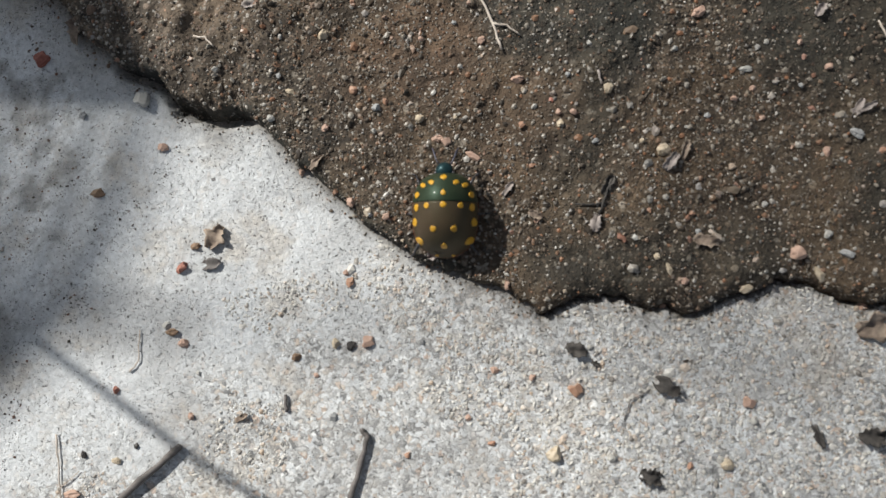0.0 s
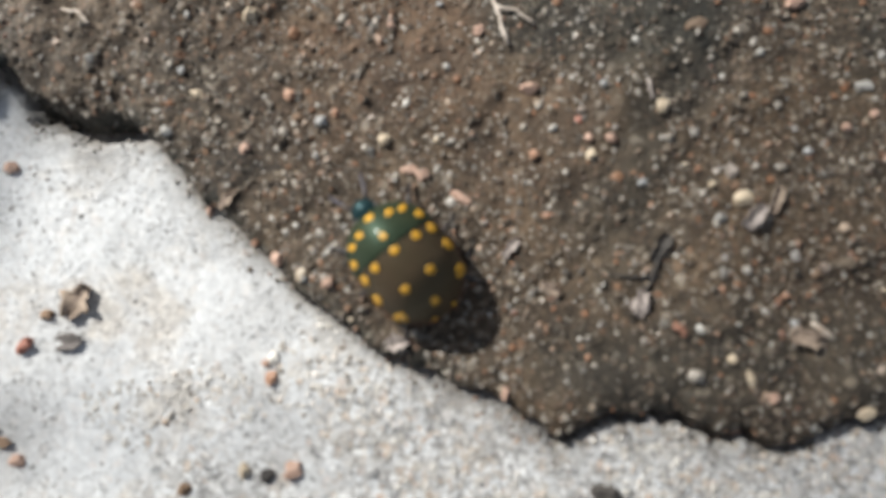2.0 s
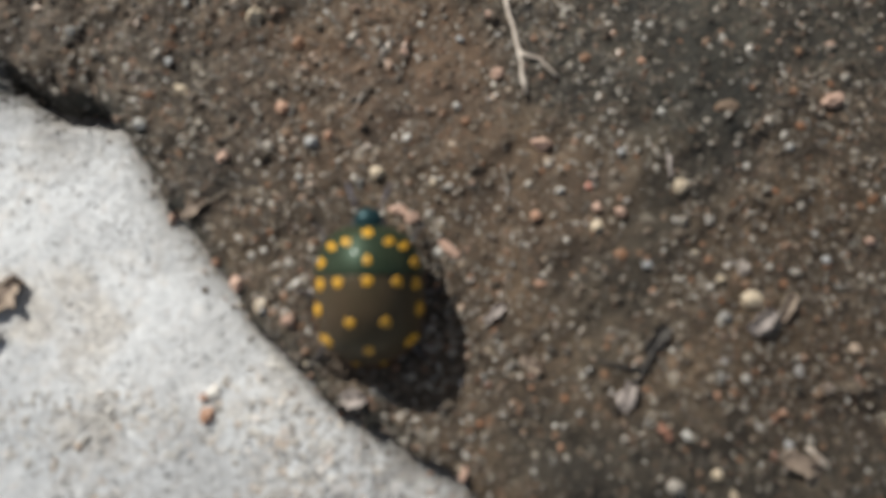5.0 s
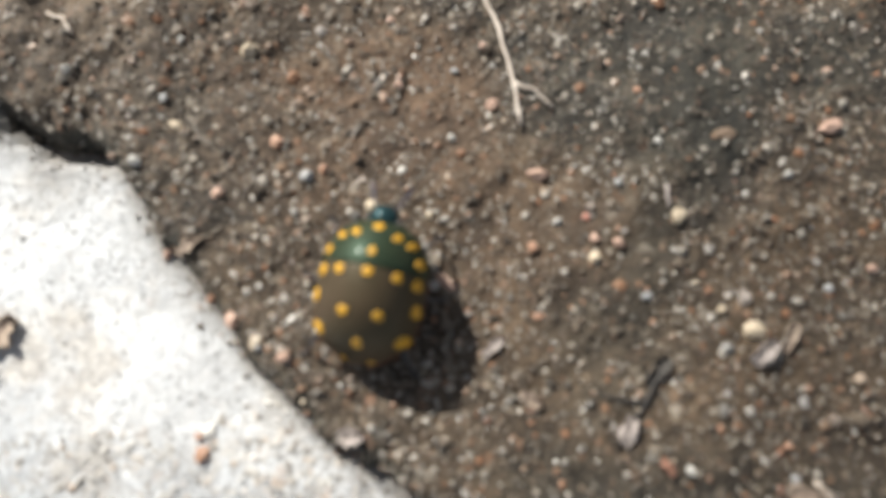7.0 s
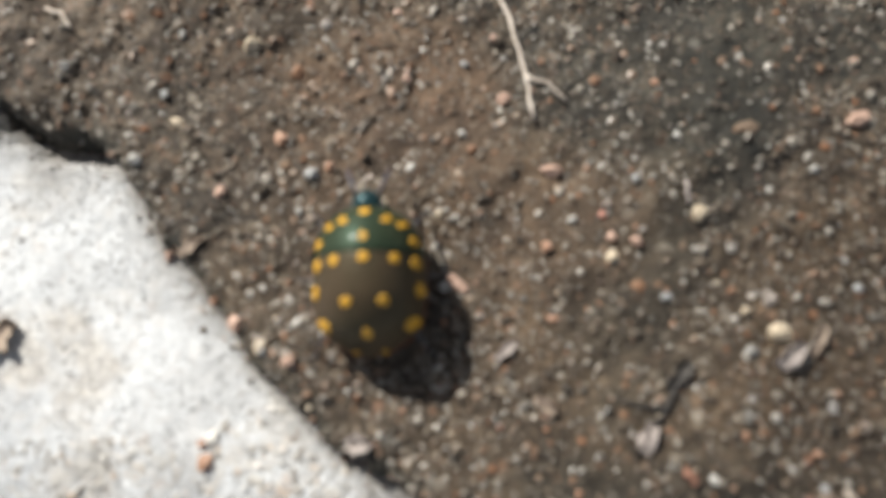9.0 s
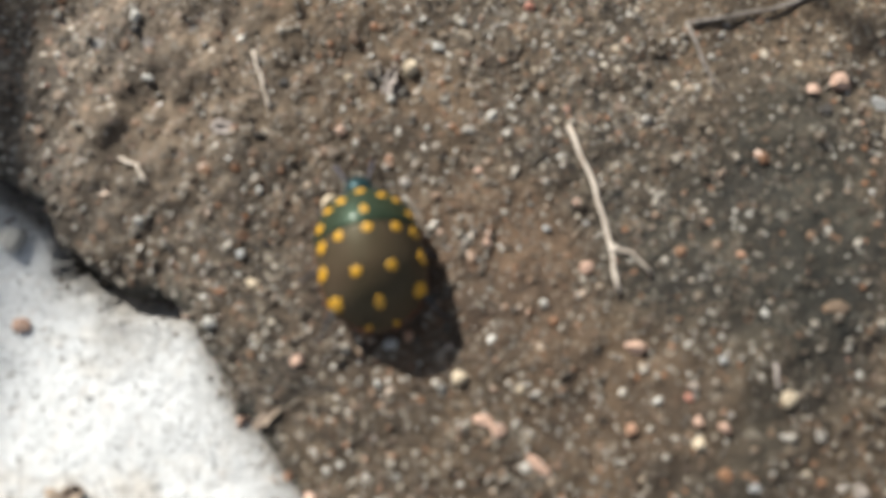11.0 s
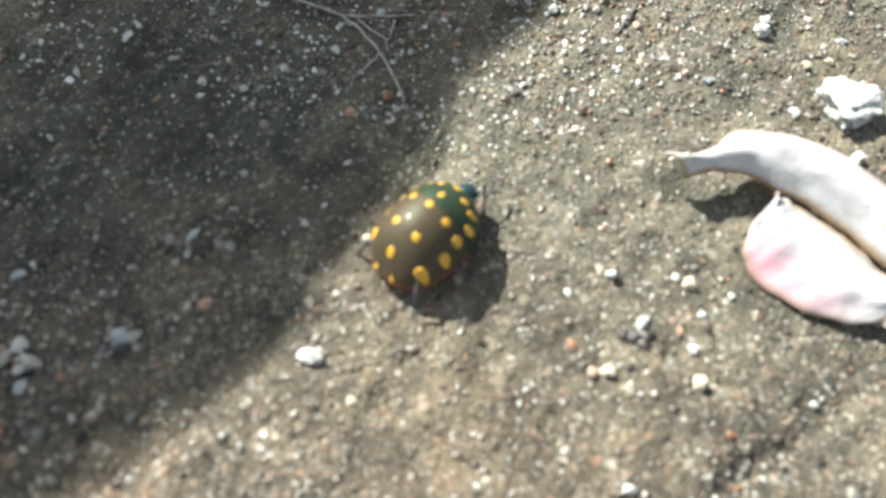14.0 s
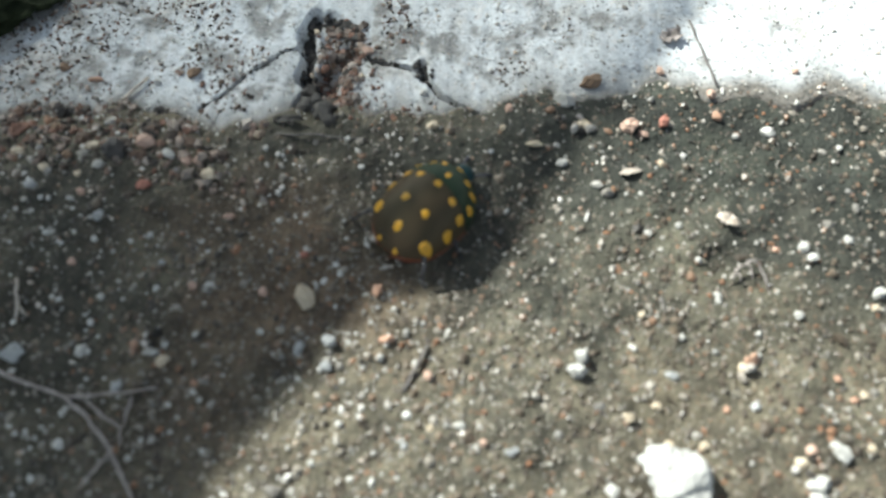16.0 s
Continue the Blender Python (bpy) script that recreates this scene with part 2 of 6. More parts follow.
CRUMB = grain_material("crumbled_debris", [(0.0, (0.018, 0.017, 0.016)), (0.35, (0.035, 0.03, 0.028)), (0.46, (0.22, 0.18, 0.15)), (0.60, (0.42, 0.37, 0.32)), (0.8, (0.50, 0.48, 0.45)), (0.9, (0.40, 0.23, 0.15)), (1.0, (0.58, 0.56, 0.53))], 0.7, True)
TONES = [(0.0, (0.05, 0.045, 0.04)), (0.14, (0.18, 0.11, 0.07)), (0.28, (0.30, 0.165, 0.105)), (0.36, (0.25, 0.12, 0.085)), (0.46, (0.36, 0.26, 0.19)), (0.66, (0.30, 0.29, 0.28)), (0.80, (0.44, 0.37, 0.28)), (0.92, (0.40, 0.30, 0.23)), (1.0, (0.54, 0.51, 0.47))]
COLOURED = grain_material("coloured_grit", TONES, 0.5)
COLOURED_STONE = grain_material("coloured_stone", TONES, 0.5, True)
PALE_GRAINS = grain_material("pale_grain", [(0.0, (0.22, 0.20, 0.18)), (0.12, (0.40, 0.37, 0.33)), (0.45, (0.58, 0.56, 0.52)), (0.8, (0.68, 0.66, 0.62)),
                                            (0.9, (0.52, 0.40, 0.30)), (1.0, (0.78, 0.76, 0.73))])
STONES = {
    "cream": solid_material("cream_stone", (0.44, 0.355, 0.25), (0.54, 0.46, 0.35), 0.55),
    "peach": solid_material("peach_stone", (0.41, 0.265, 0.20), (0.51, 0.355, 0.28), 0.6),
    "orange": solid_material("orange_stone", (0.335, 0.18, 0.115), (0.43, 0.275, 0.19), 0.55),
    "red": solid_material("red_stone", (0.28, 0.105, 0.07), (0.38, 0.18, 0.135), 0.6),
    "white": solid_material("white_stone", (0.36, 0.345, 0.315), (0.51, 0.495, 0.465), 0.7),
    "grey": solid_material("grey_stone", (0.26, 0.26, 0.26), (0.42, 0.42, 0.41), 0.6),
    "brown": solid_material("brown_stone", (0.16, 0.10, 0.06), (0.30, 0.20, 0.13), 0.7),
    "dark": solid_material("dark_stone", (0.025, 0.023, 0.022), (0.07, 0.06, 0.055), 0.6),
}
STONES["plaster"] = solid_material("crumbly_plaster", (0.36, 0.35, 0.33), (0.50, 0.49, 0.465), 0.85, 1.1, relief=0.3)
STONES["moss"] = solid_material("dark_moss", (0.010, 0.013, 0.007), (0.030, 0.036, 0.018), 0.95, 0.8, spec=0.1, relief=0.5)
STONES["brick"] = solid_material("brick_red", (0.22, 0.07, 0.05), (0.34, 0.13, 0.10), 0.8, 1.5, relief=0.15)
CHAR = solid_material("blackened_litter", (0.030, 0.027, 0.025), (0.095, 0.085, 0.076), 0.8, 0.9)
GREY_LITTER = solid_material("grey_litter", (0.2, 0.168, 0.152), (0.43, 0.38, 0.355), 0.8, 0.8)
RUST = solid_material("rusty_leaf", (0.16, 0.06, 0.03), (0.28, 0.12, 0.07), 0.7, 0.6)
TWIG = solid_material("dry_twig", (0.42, 0.35, 0.29), (0.62, 0.55, 0.48), 0.75, 0.9)
MID_TWIG = solid_material("grey_brown_twig", (0.14, 0.12, 0.105), (0.30, 0.27, 0.25), 0.8, 0.9)
DARK_TWIG = solid_material("weathered_twig", (0.09, 0.08, 0.075), (0.2, 0.18, 0.17), 0.8, 0.9)
HUSK = solid_material("dry_husk", (0.15, 0.11, 0.085), (0.40, 0.32, 0.25), 0.8, 0.8)
LEAF_GREEN = solid_material("green_leaf", (0.04, 0.09, 0.02), (0.07, 0.13, 0.035), 0.5, 0.05)
leaf_nodes = LEAF_GREEN.node_tree  # thin leaves let some light through
glow_through = node(leaf_nodes, "ShaderNodeBsdfTranslucent", Color=(0.80, 0.82, 0.66, 1.0))
both_sides = node(leaf_nodes, "ShaderNodeMixShader", Fac=0.7)
leaf_nodes.links.new(leaf_nodes.nodes["Principled BSDF"].outputs[0], both_sides.inputs[1])
leaf_nodes.links.new(glow_through.outputs[0], both_sides.inputs[2])
leaf_nodes.links.new(both_sides.outputs[0], leaf_nodes.nodes["Material Output"].inputs["Surface"])
STEM_GREEN = solid_material("green_stem", (0.07, 0.10, 0.03), (0.12, 0.12, 0.05), 0.6, 0.1)


# ---- mesh helpers ----
def link(name, me, material, parent=None, label=""):
    me.materials.append(material)
    ob = new(name, me)
    if parent is not None:
        ob.parent = parent
    return tagged(ob, label) if label else ob


def part(name, bm, material, parent=None, label="", smooth=True):
    me = bpy.data.meshes.new(name)
    bmesh.ops.recalc_face_normals(bm, faces=bm.faces)
    for f in bm.faces:
        f.smooth = smooth
    bm.to_mesh(me)
    bm.free()
    return link(name, me, material, parent, label)


def from_arrays(name, verts, faces, material, parent=None, label="", smooth=True):
    me = bpy.data.meshes.new(name)
    me.from_pydata((np.asarray(verts) * MM).tolist(), [], faces if isinstance(faces, list) else faces.tolist())
    if smooth:
        me.polygons.foreach_set("use_smooth", np.ones(len(me.polygons), dtype=bool))
    me.update()
    return link(name, me, material, parent, label)


TABLES = {}


def lattice(x, y, cell, seed):
    """Smooth value noise in [-1, 1] on arrays of millimetres."""
    if seed not in TABLES:
        TABLES[seed] = np.random.RandomState(seed).uniform(-1, 1, (256, 256))
    table = TABLES[seed]
    u, v = x / cell, y / cell
    i, j = np.floor(u).astype(int), np.floor(v).astype(int)
    a, b = u - i, v - j
    a, b = a * a * (3 - 2 * a), b * b * (3 - 2 * b)
    g = lambda p, q: table[p % 256, q % 256]
    return (g(i, j) * (1 - a) + g(i + 1, j) * a) * (1 - b) + (g(i, j + 1) * (1 - a) + g(i + 1, j + 1) * a) * b


def fbm(x, y, cell, seed, octaves=4, gain=0.5):
    out, amp = 0.0, 1.0
    for k in range(octaves):
        out = out + amp * lattice(x + 13.7 * k, y - 7.1 * k, cell, seed + k)
        cell, amp = cell * 0.5, amp * gain
    return out


def smooth(a, b, v):
    t = np.clip((v - a) / (b - a), 0, 1)
    return t * t * (3 - 2 * t)


# ---- the ground: pale cement, with a layer of brown mortar broken off along two ragged edges ----
LOW_X = [-90, -58, -52, -48, -45, -43, -41.2, -38.9, -37.1, -34.9, -32.2, -28.3, -26.8, -25, -22.6, -18.4, -14, -10.8, -7.5, -3, 1.7, 5.4, 8, 12.5, 16.7, 22.5, 27.2, 30.6, 34.1, 37, 41, 60, 90]
LOW_Y = [12, 9, 5.5, 0.9, -0.9, -2.7, -3.1, -4.0, -6.9, -7.8, -8.5, -8.1, -8.6, -9.9, -12.8, -16.0, -19.5, -21.6, -23.6, -25.2, -26.6, -28.5, -27.2, -26.4, -27.6, -27.3, -25.3, -23.6, -23.5, -25.2, -25.6, -27, -30]
UP_X = [-90, -40, -24.5, -14.7, -9.7, -5.3, -2.5, 0.3, 3.2, 6.2, 10.4, 15.4, 19.5, 23.5, 29.7, 33.3, 39.6, 46.3, 50.6, 55, 90]
UP_Y = [95, 96.5, 97, 98.4, 98.5, 96.6, 97.7, 99.1, 100.2, 100.5, 99.6, 100.1, 101, 102.8, 102.5, 104.6, 105.4, 104.8, 106.1, 104.9, 107]


def low_edge(x):
    return np.interp(x, LOW_X, LOW_Y) + 0.5 * lattice(x, x * 0, 2.3, 4) + 0.28 * lattice(x, x * 0, 1.0, 5) + 0.15 * lattice(x, x * 0, 0.45, 6)


def up_edge(x):
    return np.interp(x, UP_X, UP_Y) + 0.5 * lattice(x, x * 0, 2.0, 7) + 0.3 * lattice(x, x * 0, 0.7, 8)


def recess(x):
    """Where the mortar has come away from the slab and leaves a dark gap."""
    return smooth(-46, -42, x) * (1 - smooth(-29.5, -26.5, x)) * (0.75 + 0.25 * lattice(x, x * 0, 3.1, 9))


def cement_z(x, y):
    z = -1.35 + 0.18 * fbm(x, y, 14, 21, 3) + 0.05 * fbm(x, y, 1.2, 22, 3)
    z = z - 2.0 * smooth(1.0, 3.0, y - low_edge(x)) + 3.05 * smooth(-4.0, -0.8, y - up_edge(x))
    # the narrow open crack under the mortar's broken lip
    d = np.abs(y - (low_edge(x) - 0.15))
    z = z - 1.3 * (1 - smooth(0.2, 0.6, d)) * smooth(4, 6, x)
    d = np.abs(y - (low_edge(x) + 0.1))
    z = z - 2.2 * (1 - smooth(0.6, 1.2, d)) * recess(x)
    # cracks and a pit in the far slab
    for (ax, ay), (bx, by), wide, deep in CRACKS:
        ux, uy = bx - ax, by - ay
        s = np.clip(((x - ax) * ux + (y - ay) * uy) / (ux * ux + uy * uy), 0, 1)
        off = np.hypot(x - ax - s * ux, y - ay - s * uy) + 0.16 * lattice(x, y, 0.9, 31)
        z = z - deep * (1 - smooth(wide * 0.4, wide, off))
    return z


CRACKS = [((1.7, 109.9), (1.2, 107.6), 0.9, 1.6), ((1.2, 107.6), (1.9, 105.3), 1.0, 1.8), ((1.9, 105.3), (1.6, 103.2), 0.8, 1.5), ((1.6, 103.2), (2.9, 101.2), 1.1, 1.3), ((2.9, 101.2), (2.2, 99.6), 1.5, 1.0),
          ((3.2, 109.0), (5.2, 106.2), 1.8, 1.0), ((5.2, 106.2), (3.7, 102.6), 1.5, 1.0), ((3.7, 102.6), (4.6, 99.8), 1.7, 0.9), ((6.4, 105.9), (7.8, 105.1), 0.26, 1.0), ((7.8, 105.1), (9.5, 104.9), 0.22, 1.0), ((9.5, 104.9), (12.0, 104.6), 0.22, 0.9),
          ((12.4, 105.2), (12.6, 103.8), 0.7, 0.7), ((12.0, 104.6), (14.3, 102.0), 0.34, 1.2), ((14.3, 102.0), (18.0, 100.2), 0.28, 1.2), ((1.4, 106.2), (-0.8, 105.4), 0.16, 0.7), ((-0.8, 105.4), (-2.0, 104.0), 0.18, 0.7),
          ((-2.0, 104.0), (-3.4, 102.9), 0.16, 0.5), ((-3.4, 102.9), (-5.1, 100.7), 0.15, 0.5), ((-5.1, 100.7), (-7.2, 98.7), 0.15, 0.4)]


GROOVE_Y, GROOVE_X = [-40, 6.5, 15, 21.5, 26, 30.5, 35, 38, 43.4, 60], [9, 10.5, 10.3, 15, 18.8, 20.0, 21.8, 24, 30.7, 45]


def mortar_z(x, y):
    z = 0.42 * fbm(x, y, 15, 41, 3) + 0.30 * fbm(x, y, 2.8, 42, 3) + 0.18 * np.abs(fbm(x, y, 0.9, 43, 2))
    # a rougher crust by the old corner
    rough = np.exp(-(((x + 33) / 12) ** 2 + ((y - 6) / 15) ** 2))
    z = z + rough * (0.68 * fbm(x * 1.7, y * 0.75, 4.2, 44, 4, 0.55) + 0.8)
    # a winding groove and a faint dip along it
    groove = np.interp(y, GROOVE_Y, GROOVE_X) + 0.5 * lattice(y, y * 0, 3.0, 45)
    z = z - (0.42 * np.exp(-((x - groove - 0.4) / 1.5) ** 2) + 0.35 * np.exp(-((x - groove - 2) / 4.0) ** 2)) * smooth(14, 24, y) * (1 - smooth(44, 52, y))
    # a shallow old crack running towards the far slab
    old = np.interp(y, [70, 74, 78, 83, 88, 92], [33.5, 31.5, 29.8, 26.2, 21.0, 18.5]) + 0.5 * lattice(y, y * 0, 2.2, 46)
    z = z - (0.45 * np.exp(-((x - old) / 0.7) ** 2) + 0.2 * np.exp(-((x - old - 1.5) / 2.5) ** 2)) * smooth(71, 76, y) * (1 - smooth(88, 92, y))
    d1 = (y - low_edge(x)) * 0.8 - 0.8 * recess(x)
    d2 = (up_edge(x) - y)
    z = z - 0.35 * (1 - smooth(0, 2.0, d1)) + 0.28 * smooth(0.2, 1.0, d1) * (1 - smooth(1.0, 3.5, d1)) * smooth(2, 8, x)
    z = z - 3.2 * (1 - smooth(-0.45, 0.25, d1)) - 0.35 * (1 - smooth(0, 3, d2)) - 2.4 * (1 - smooth(-1.2, 0.2, d2))
    return z


def sheet(name, height, x0, x1, y0, y1, step, material, far=0.0, fine=None):
    """A height field on a grid; far: how far its flat skirt reaches."""
    xs, ys = np.arange(x0, x1 + step / 2, step), np.arange(y0, y1 + step / 2, step)
    if fine:  # a closer grid over one rectangle
        (a, c), (d, e), s = fine
        xs = np.r_[xs[xs < a], np.arange(a, c, s), xs[xs >= c]]
        ys = np.r_[ys[ys < d], np.arange(d, e, s), ys[ys >= e]]
    if far:
        xs, ys = np.r_[-far, -far / 8, xs, far / 8, far], np.r_[-far, -far / 8, ys, far / 8, far]
    gx, gy = np.meshgrid(xs, ys)
    gz = height(np.clip(gx, x0, x1), np.clip(gy, y0, y1))
    n, m = len(xs), len(ys)
    idx = np.arange(n * m).reshape(m, n)
    quads = np.stack([idx[:-1, :-1], idx[:-1, 1:], idx[1:, 1:], idx[1:, :-1]], -1).reshape(-1, 4)
    return from_arrays(name, np.stack([gx, gy, gz], -1).reshape(-1, 3), quads, material)


def soiled(ob):
    """Brown dirt washed onto the cement along the mortar's foot, in uneven tongues."""
    co = np.empty(len(ob.data.vertices) * 3)
    ob.data.vertices.foreach_get("co", co)
    x, y, _ = (co.reshape(-1, 3) / MM).T
    reach = 0.95 + 1.1 * recess(x) + 3.2 * (1 - smooth(-49, -43, x)) + 1.1 * np.abs(fbm(x, y, 6, 91, 3)) + 0.4 * np.abs(lattice(x, y, 0.8, 92))
    away = np.where(y < 60, low_edge(x) - y, y - up_edge(x))
    reach = np.where(y < 60, reach, 1.2 + 1.6 * np.abs(fbm(x, y, 5, 93, 3)))
    soil = np.exp(-np.clip(away, 0, 99) / reach)
    # thin soil lying in drifts on the far slab
    drift = np.clip(fbm(x, y, 3.6, 94, 5, 0.72) * 0.8 + 0.08 - 0.016 * (x - 2), 0, 0.7) * smooth(96, 100, y)
    # a thin tan smear further out from the near edge
    smear = 0.42 * np.exp(-np.clip(away, 0, 99) / 4.5) * np.clip(0.35 + fbm(x, y, 5, 96, 4, 0.6), 0, 1) * (y < 60)
    # grey-brown blotches of old dirt towards the left end
    blot = np.clip(fbm(x, y, 6, 97, 5, 0.7) * 0.75 + 0.04, 0, 0.6) * (1 - smooth(-46, -36, x - 0.5 * (y + 10))) * (y < 20)
    soil = np.where((np.abs(x) > 70) | (y < -60) | (y > 126), 0.15, np.maximum.reduce([soil, drift, smear, blot]))
    ob.data.attributes.new("dirt", "FLOAT", "POINT").data.foreach_set("value", np.clip(soil * 1.05 - 0.08, 0, 0.9).astype(np.float32))
    return ob


ground = tagged(soiled(sheet("ground", cement_z, -64, 64, -58, 124, 0.45, CEMENT, far=4000.0, fine=((-9, 19), (97, 111), 0.13))), "pale grey weathered cement slab with fine cracks and dark pores", "ground", kind="structure")
mortar = tagged(sheet("mortar_layer", mortar_z, -66, 66, -32, 110, 0.36, MORTAR), "rough brown sandy mortar layer with a broken edge", "ground", kind="structure")


# damp stains, plus shade painted in at far left, right side and old crack
DAMP_SHADE = [(4, 4, 10, 7, 0.8), (9, -9, 4, 8, 0.7), (13, 5, 4.5, 9, 1.0), (10, 12, 4, 6, 0.9), (21, 10, 7, 5, 0.8), (33, 3, 9, 8, 0.9), (43, 6, 9, 10, 0.9), (42, -14, 8, 8, 0.9), (24, -21, 12, 4, 0.6), (10, -24, 8, 3.5, 0.7), (30, 97, 14, 7, 1.0), (50, 92, 14, 9, 1.0), (44, 101, 10, 5, 1.0), (18, 88, 4, 8, 0.6),
        (0, 93, 9, 5, 0.6), (14, 95, 7, 4, 1.0), (2, 96.5, 7, 2.5, 0.9), (24, 85, 2, 4, 0.7), (28.5, 79, 2, 4, 0.6), (-30, 60, 14, 16, 0.8), (-16, 88, 8, 5, 0.7), (-20, 75, 12, 12, 0.7), (-18, 58, 12, 9, 0.8), (-34, 44, 9, 8, 0.6), (39, -10, 9, 12, 0.6)]
CRUST = [(-36, 8, 8, 10, 1.0)]
RUSTY = [(-9, 0, 9, 6, 1.0), (-14, -6, 6, 4, 0.7), (-16, 12, 7, 6, 0.3), (1, -6, 6, 5, 0.5), (5, 82, 9, 6, 1.0), (-1, 87, 8, 5, 0.7), (-2, 74, 5, 6, 0.6)]


def patches(x, y, spots):
    """How strongly a point lies within any of some ragged patches."""
    rag, amount = fbm(x, y, 7, 131, 5, 0.6), 0 * x
    for px, py, wide, high, most in spots:
        amount = np.maximum(amount, most * (1 - smooth(0.35, 1.45, np.hypot((x - px) / wide, (y - py) / high) + 0.38 * rag)))
    return np.clip(amount, 0, 1)


def stained(ob):
    """Damp, painted-shade and rusty patches of the mortar, ragged at their rims."""
    co = np.empty(len(ob.data.vertices) * 3)
    ob.data.vertices.foreach_get("co", co)
    x, y, _ = (co.reshape(-1, 3) / MM).T
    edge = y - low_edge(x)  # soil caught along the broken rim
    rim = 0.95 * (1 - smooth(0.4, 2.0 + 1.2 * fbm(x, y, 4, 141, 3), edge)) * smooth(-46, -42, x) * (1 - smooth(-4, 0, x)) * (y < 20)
    for word, amount in (("damp_shade", np.maximum(patches(x, y, DAMP_SHADE), rim)), ("rust", patches(x, y, RUSTY))):
        ob.data.attributes.new(word, "FLOAT", "POINT").data.foreach_set("value", amount.astype(np.float32))


stained(mortar)


def ground_z(x, y):
    x, y = np.asarray(x, float), np.asarray(y, float)
    return np.maximum(cement_z(x, y), mortar_z(x, y))


# ---- grains ----
def rock_shape(seed, cuts=0, jag=0.25):
    rng = random.Random(seed)
    bm = bmesh.new()
    bmesh.ops.create_icosphere(bm, subdivisions=1 + cuts, radius=1.0)
    off = Vector((rng.uniform(0, 50), rng.uniform(0, 50), rng.uniform(0, 50)))
    for v in bm.verts:
        v.co *= 1 + jag * noise.noise(v.co * 1.3 + off) + 0.5 * jag * noise.noise(v.co * 3.1 + off)
    for _ in range(6 if jag > 0.3 else 0):
        n = Vector((rng.gauss(0, 1), rng.gauss(0, 1), rng.gauss(0, 1))).normalized()
        d = rng.uniform(0.66, 0.93)
        for v in bm.verts:
            over_ = v.co.dot(n) - d
            if over_ > 0:
                v.co -= n * over_
    bm.verts.ensure_lookup_table()
    verts = np.array([v.co[:] for v in bm.verts])
    faces = np.array([[v.index for v in f.verts] for f in bm.faces])
    bm.free()
    return verts, faces


def scatter(name, xs, ys, rs, material, label, seed, sink=0.3, cuts=0, worn=0.0):
    rng = np.random.RandomState(seed)
    shapes = [rock_shape(seed * 10 + k, cuts, 0.45) for k in range(6)]
    zs = ground_z(xs, ys)
    V, Fa, base = [], [], 0
    for x, y, z, r in zip(xs, ys, zs, rs):
        v, f = shapes[rng.randint(6)]
        a = rng.uniform(0, 2 * math.pi)
        c, s = math.cos(a), math.sin(a)
        sx, sy, sz = r * rng.uniform(0.8, 1.35), r * rng.uniform(0.7, 1.0), r * rng.uniform(0.55, 0.9)
        p = v * (sx, sy, sz)
        V.append(np.stack([p[:, 0] * c - p[:, 1] * s + x, p[:, 0] * s + p[:, 1] * c + y, p[:, 2] + z + (1 - 2 * (sink + worn * min(1.0, max(0.0, (y - 20) / 25)))) * 0.5 * sz], -1))
        Fa.append(f + base)
        base += len(v)
    ob = from_arrays(name, np.concatenate(V), np.concatenate(Fa), material, smooth=False)
    return tagged(ob, label, "sand", kind="stuff")


def gravel(name, xs, ys, rs, label, rest_label, seed, most=290, single=GRAVEL, rest=GRIT, lift=0.05):
    """A heap of single stones; the least of them stay one loose rest."""
    rng = random.Random(seed)
    order = np.argsort(-rs)
    big, small = order[:most], order[most:]
    meshes = []
    for k in range(6):
        v, f = rock_shape(seed * 10 + k, 1, 0.75)
        me = bpy.data.meshes.new("stone")
        me.from_pydata((v * MM).tolist(), [], f.tolist())
        me.materials.append(single)
        meshes.append(me)
    heap = tagged(new(name), label, "gravel")
    for k in big:
        x, y, r = float(xs[k]), float(ys[k]), float(rs[k])
        ob = new("stone", meshes[rng.randrange(6)])
        ob.parent = heap
        ob.matrix_basis = pose(x * MM, y * MM, (float(ground_z(x, y)) + lift * r) * MM, rng.uniform(-25, 25), rng.uniform(-25, 25), rng.uniform(0, 360)) @ Matrix.Diagonal((r * rng.uniform(0.9, 1.35), r * rng.uniform(0.75, 1.0), r * rng.uniform(0.6, 0.9), 1.0))
    if len(small) > 5:
        scatter("fine_grit", xs[small], ys[small], rs[small], rest, rest_label, seed + 1)


rs_ = np.random.RandomState(11)


def strew(count, test, r_mean, x0, x1, y0, y1, spread=0.38):
    x, y = rs_.uniform(x0, x1, count), rs_.uniform(y0, y1, count)
    keep = test(x, y)
    return x[keep], y[keep], np.clip(r_mean * np.exp(spread * rs_.normal(size=keep.sum())), 0.07, 0.75)


def in_reach(x, y):
    """Where the mortar is passed closely enough to tell its grains apart."""
    return (y > low_edge(x) + 0.3) & (y < up_edge(x)) & (rs_.uniform(0, 1, x.shape) > np.maximum.reduce([0.6 * patches(x, y, DAMP_SHADE), 0.75 * patches(x, y, CRUST), 0.4 * smooth(16, 24, y) * (1 - smooth(60, 70, y))])) & ((y > 40) | (x < 46)) & ((y < 72) | (x > -38))


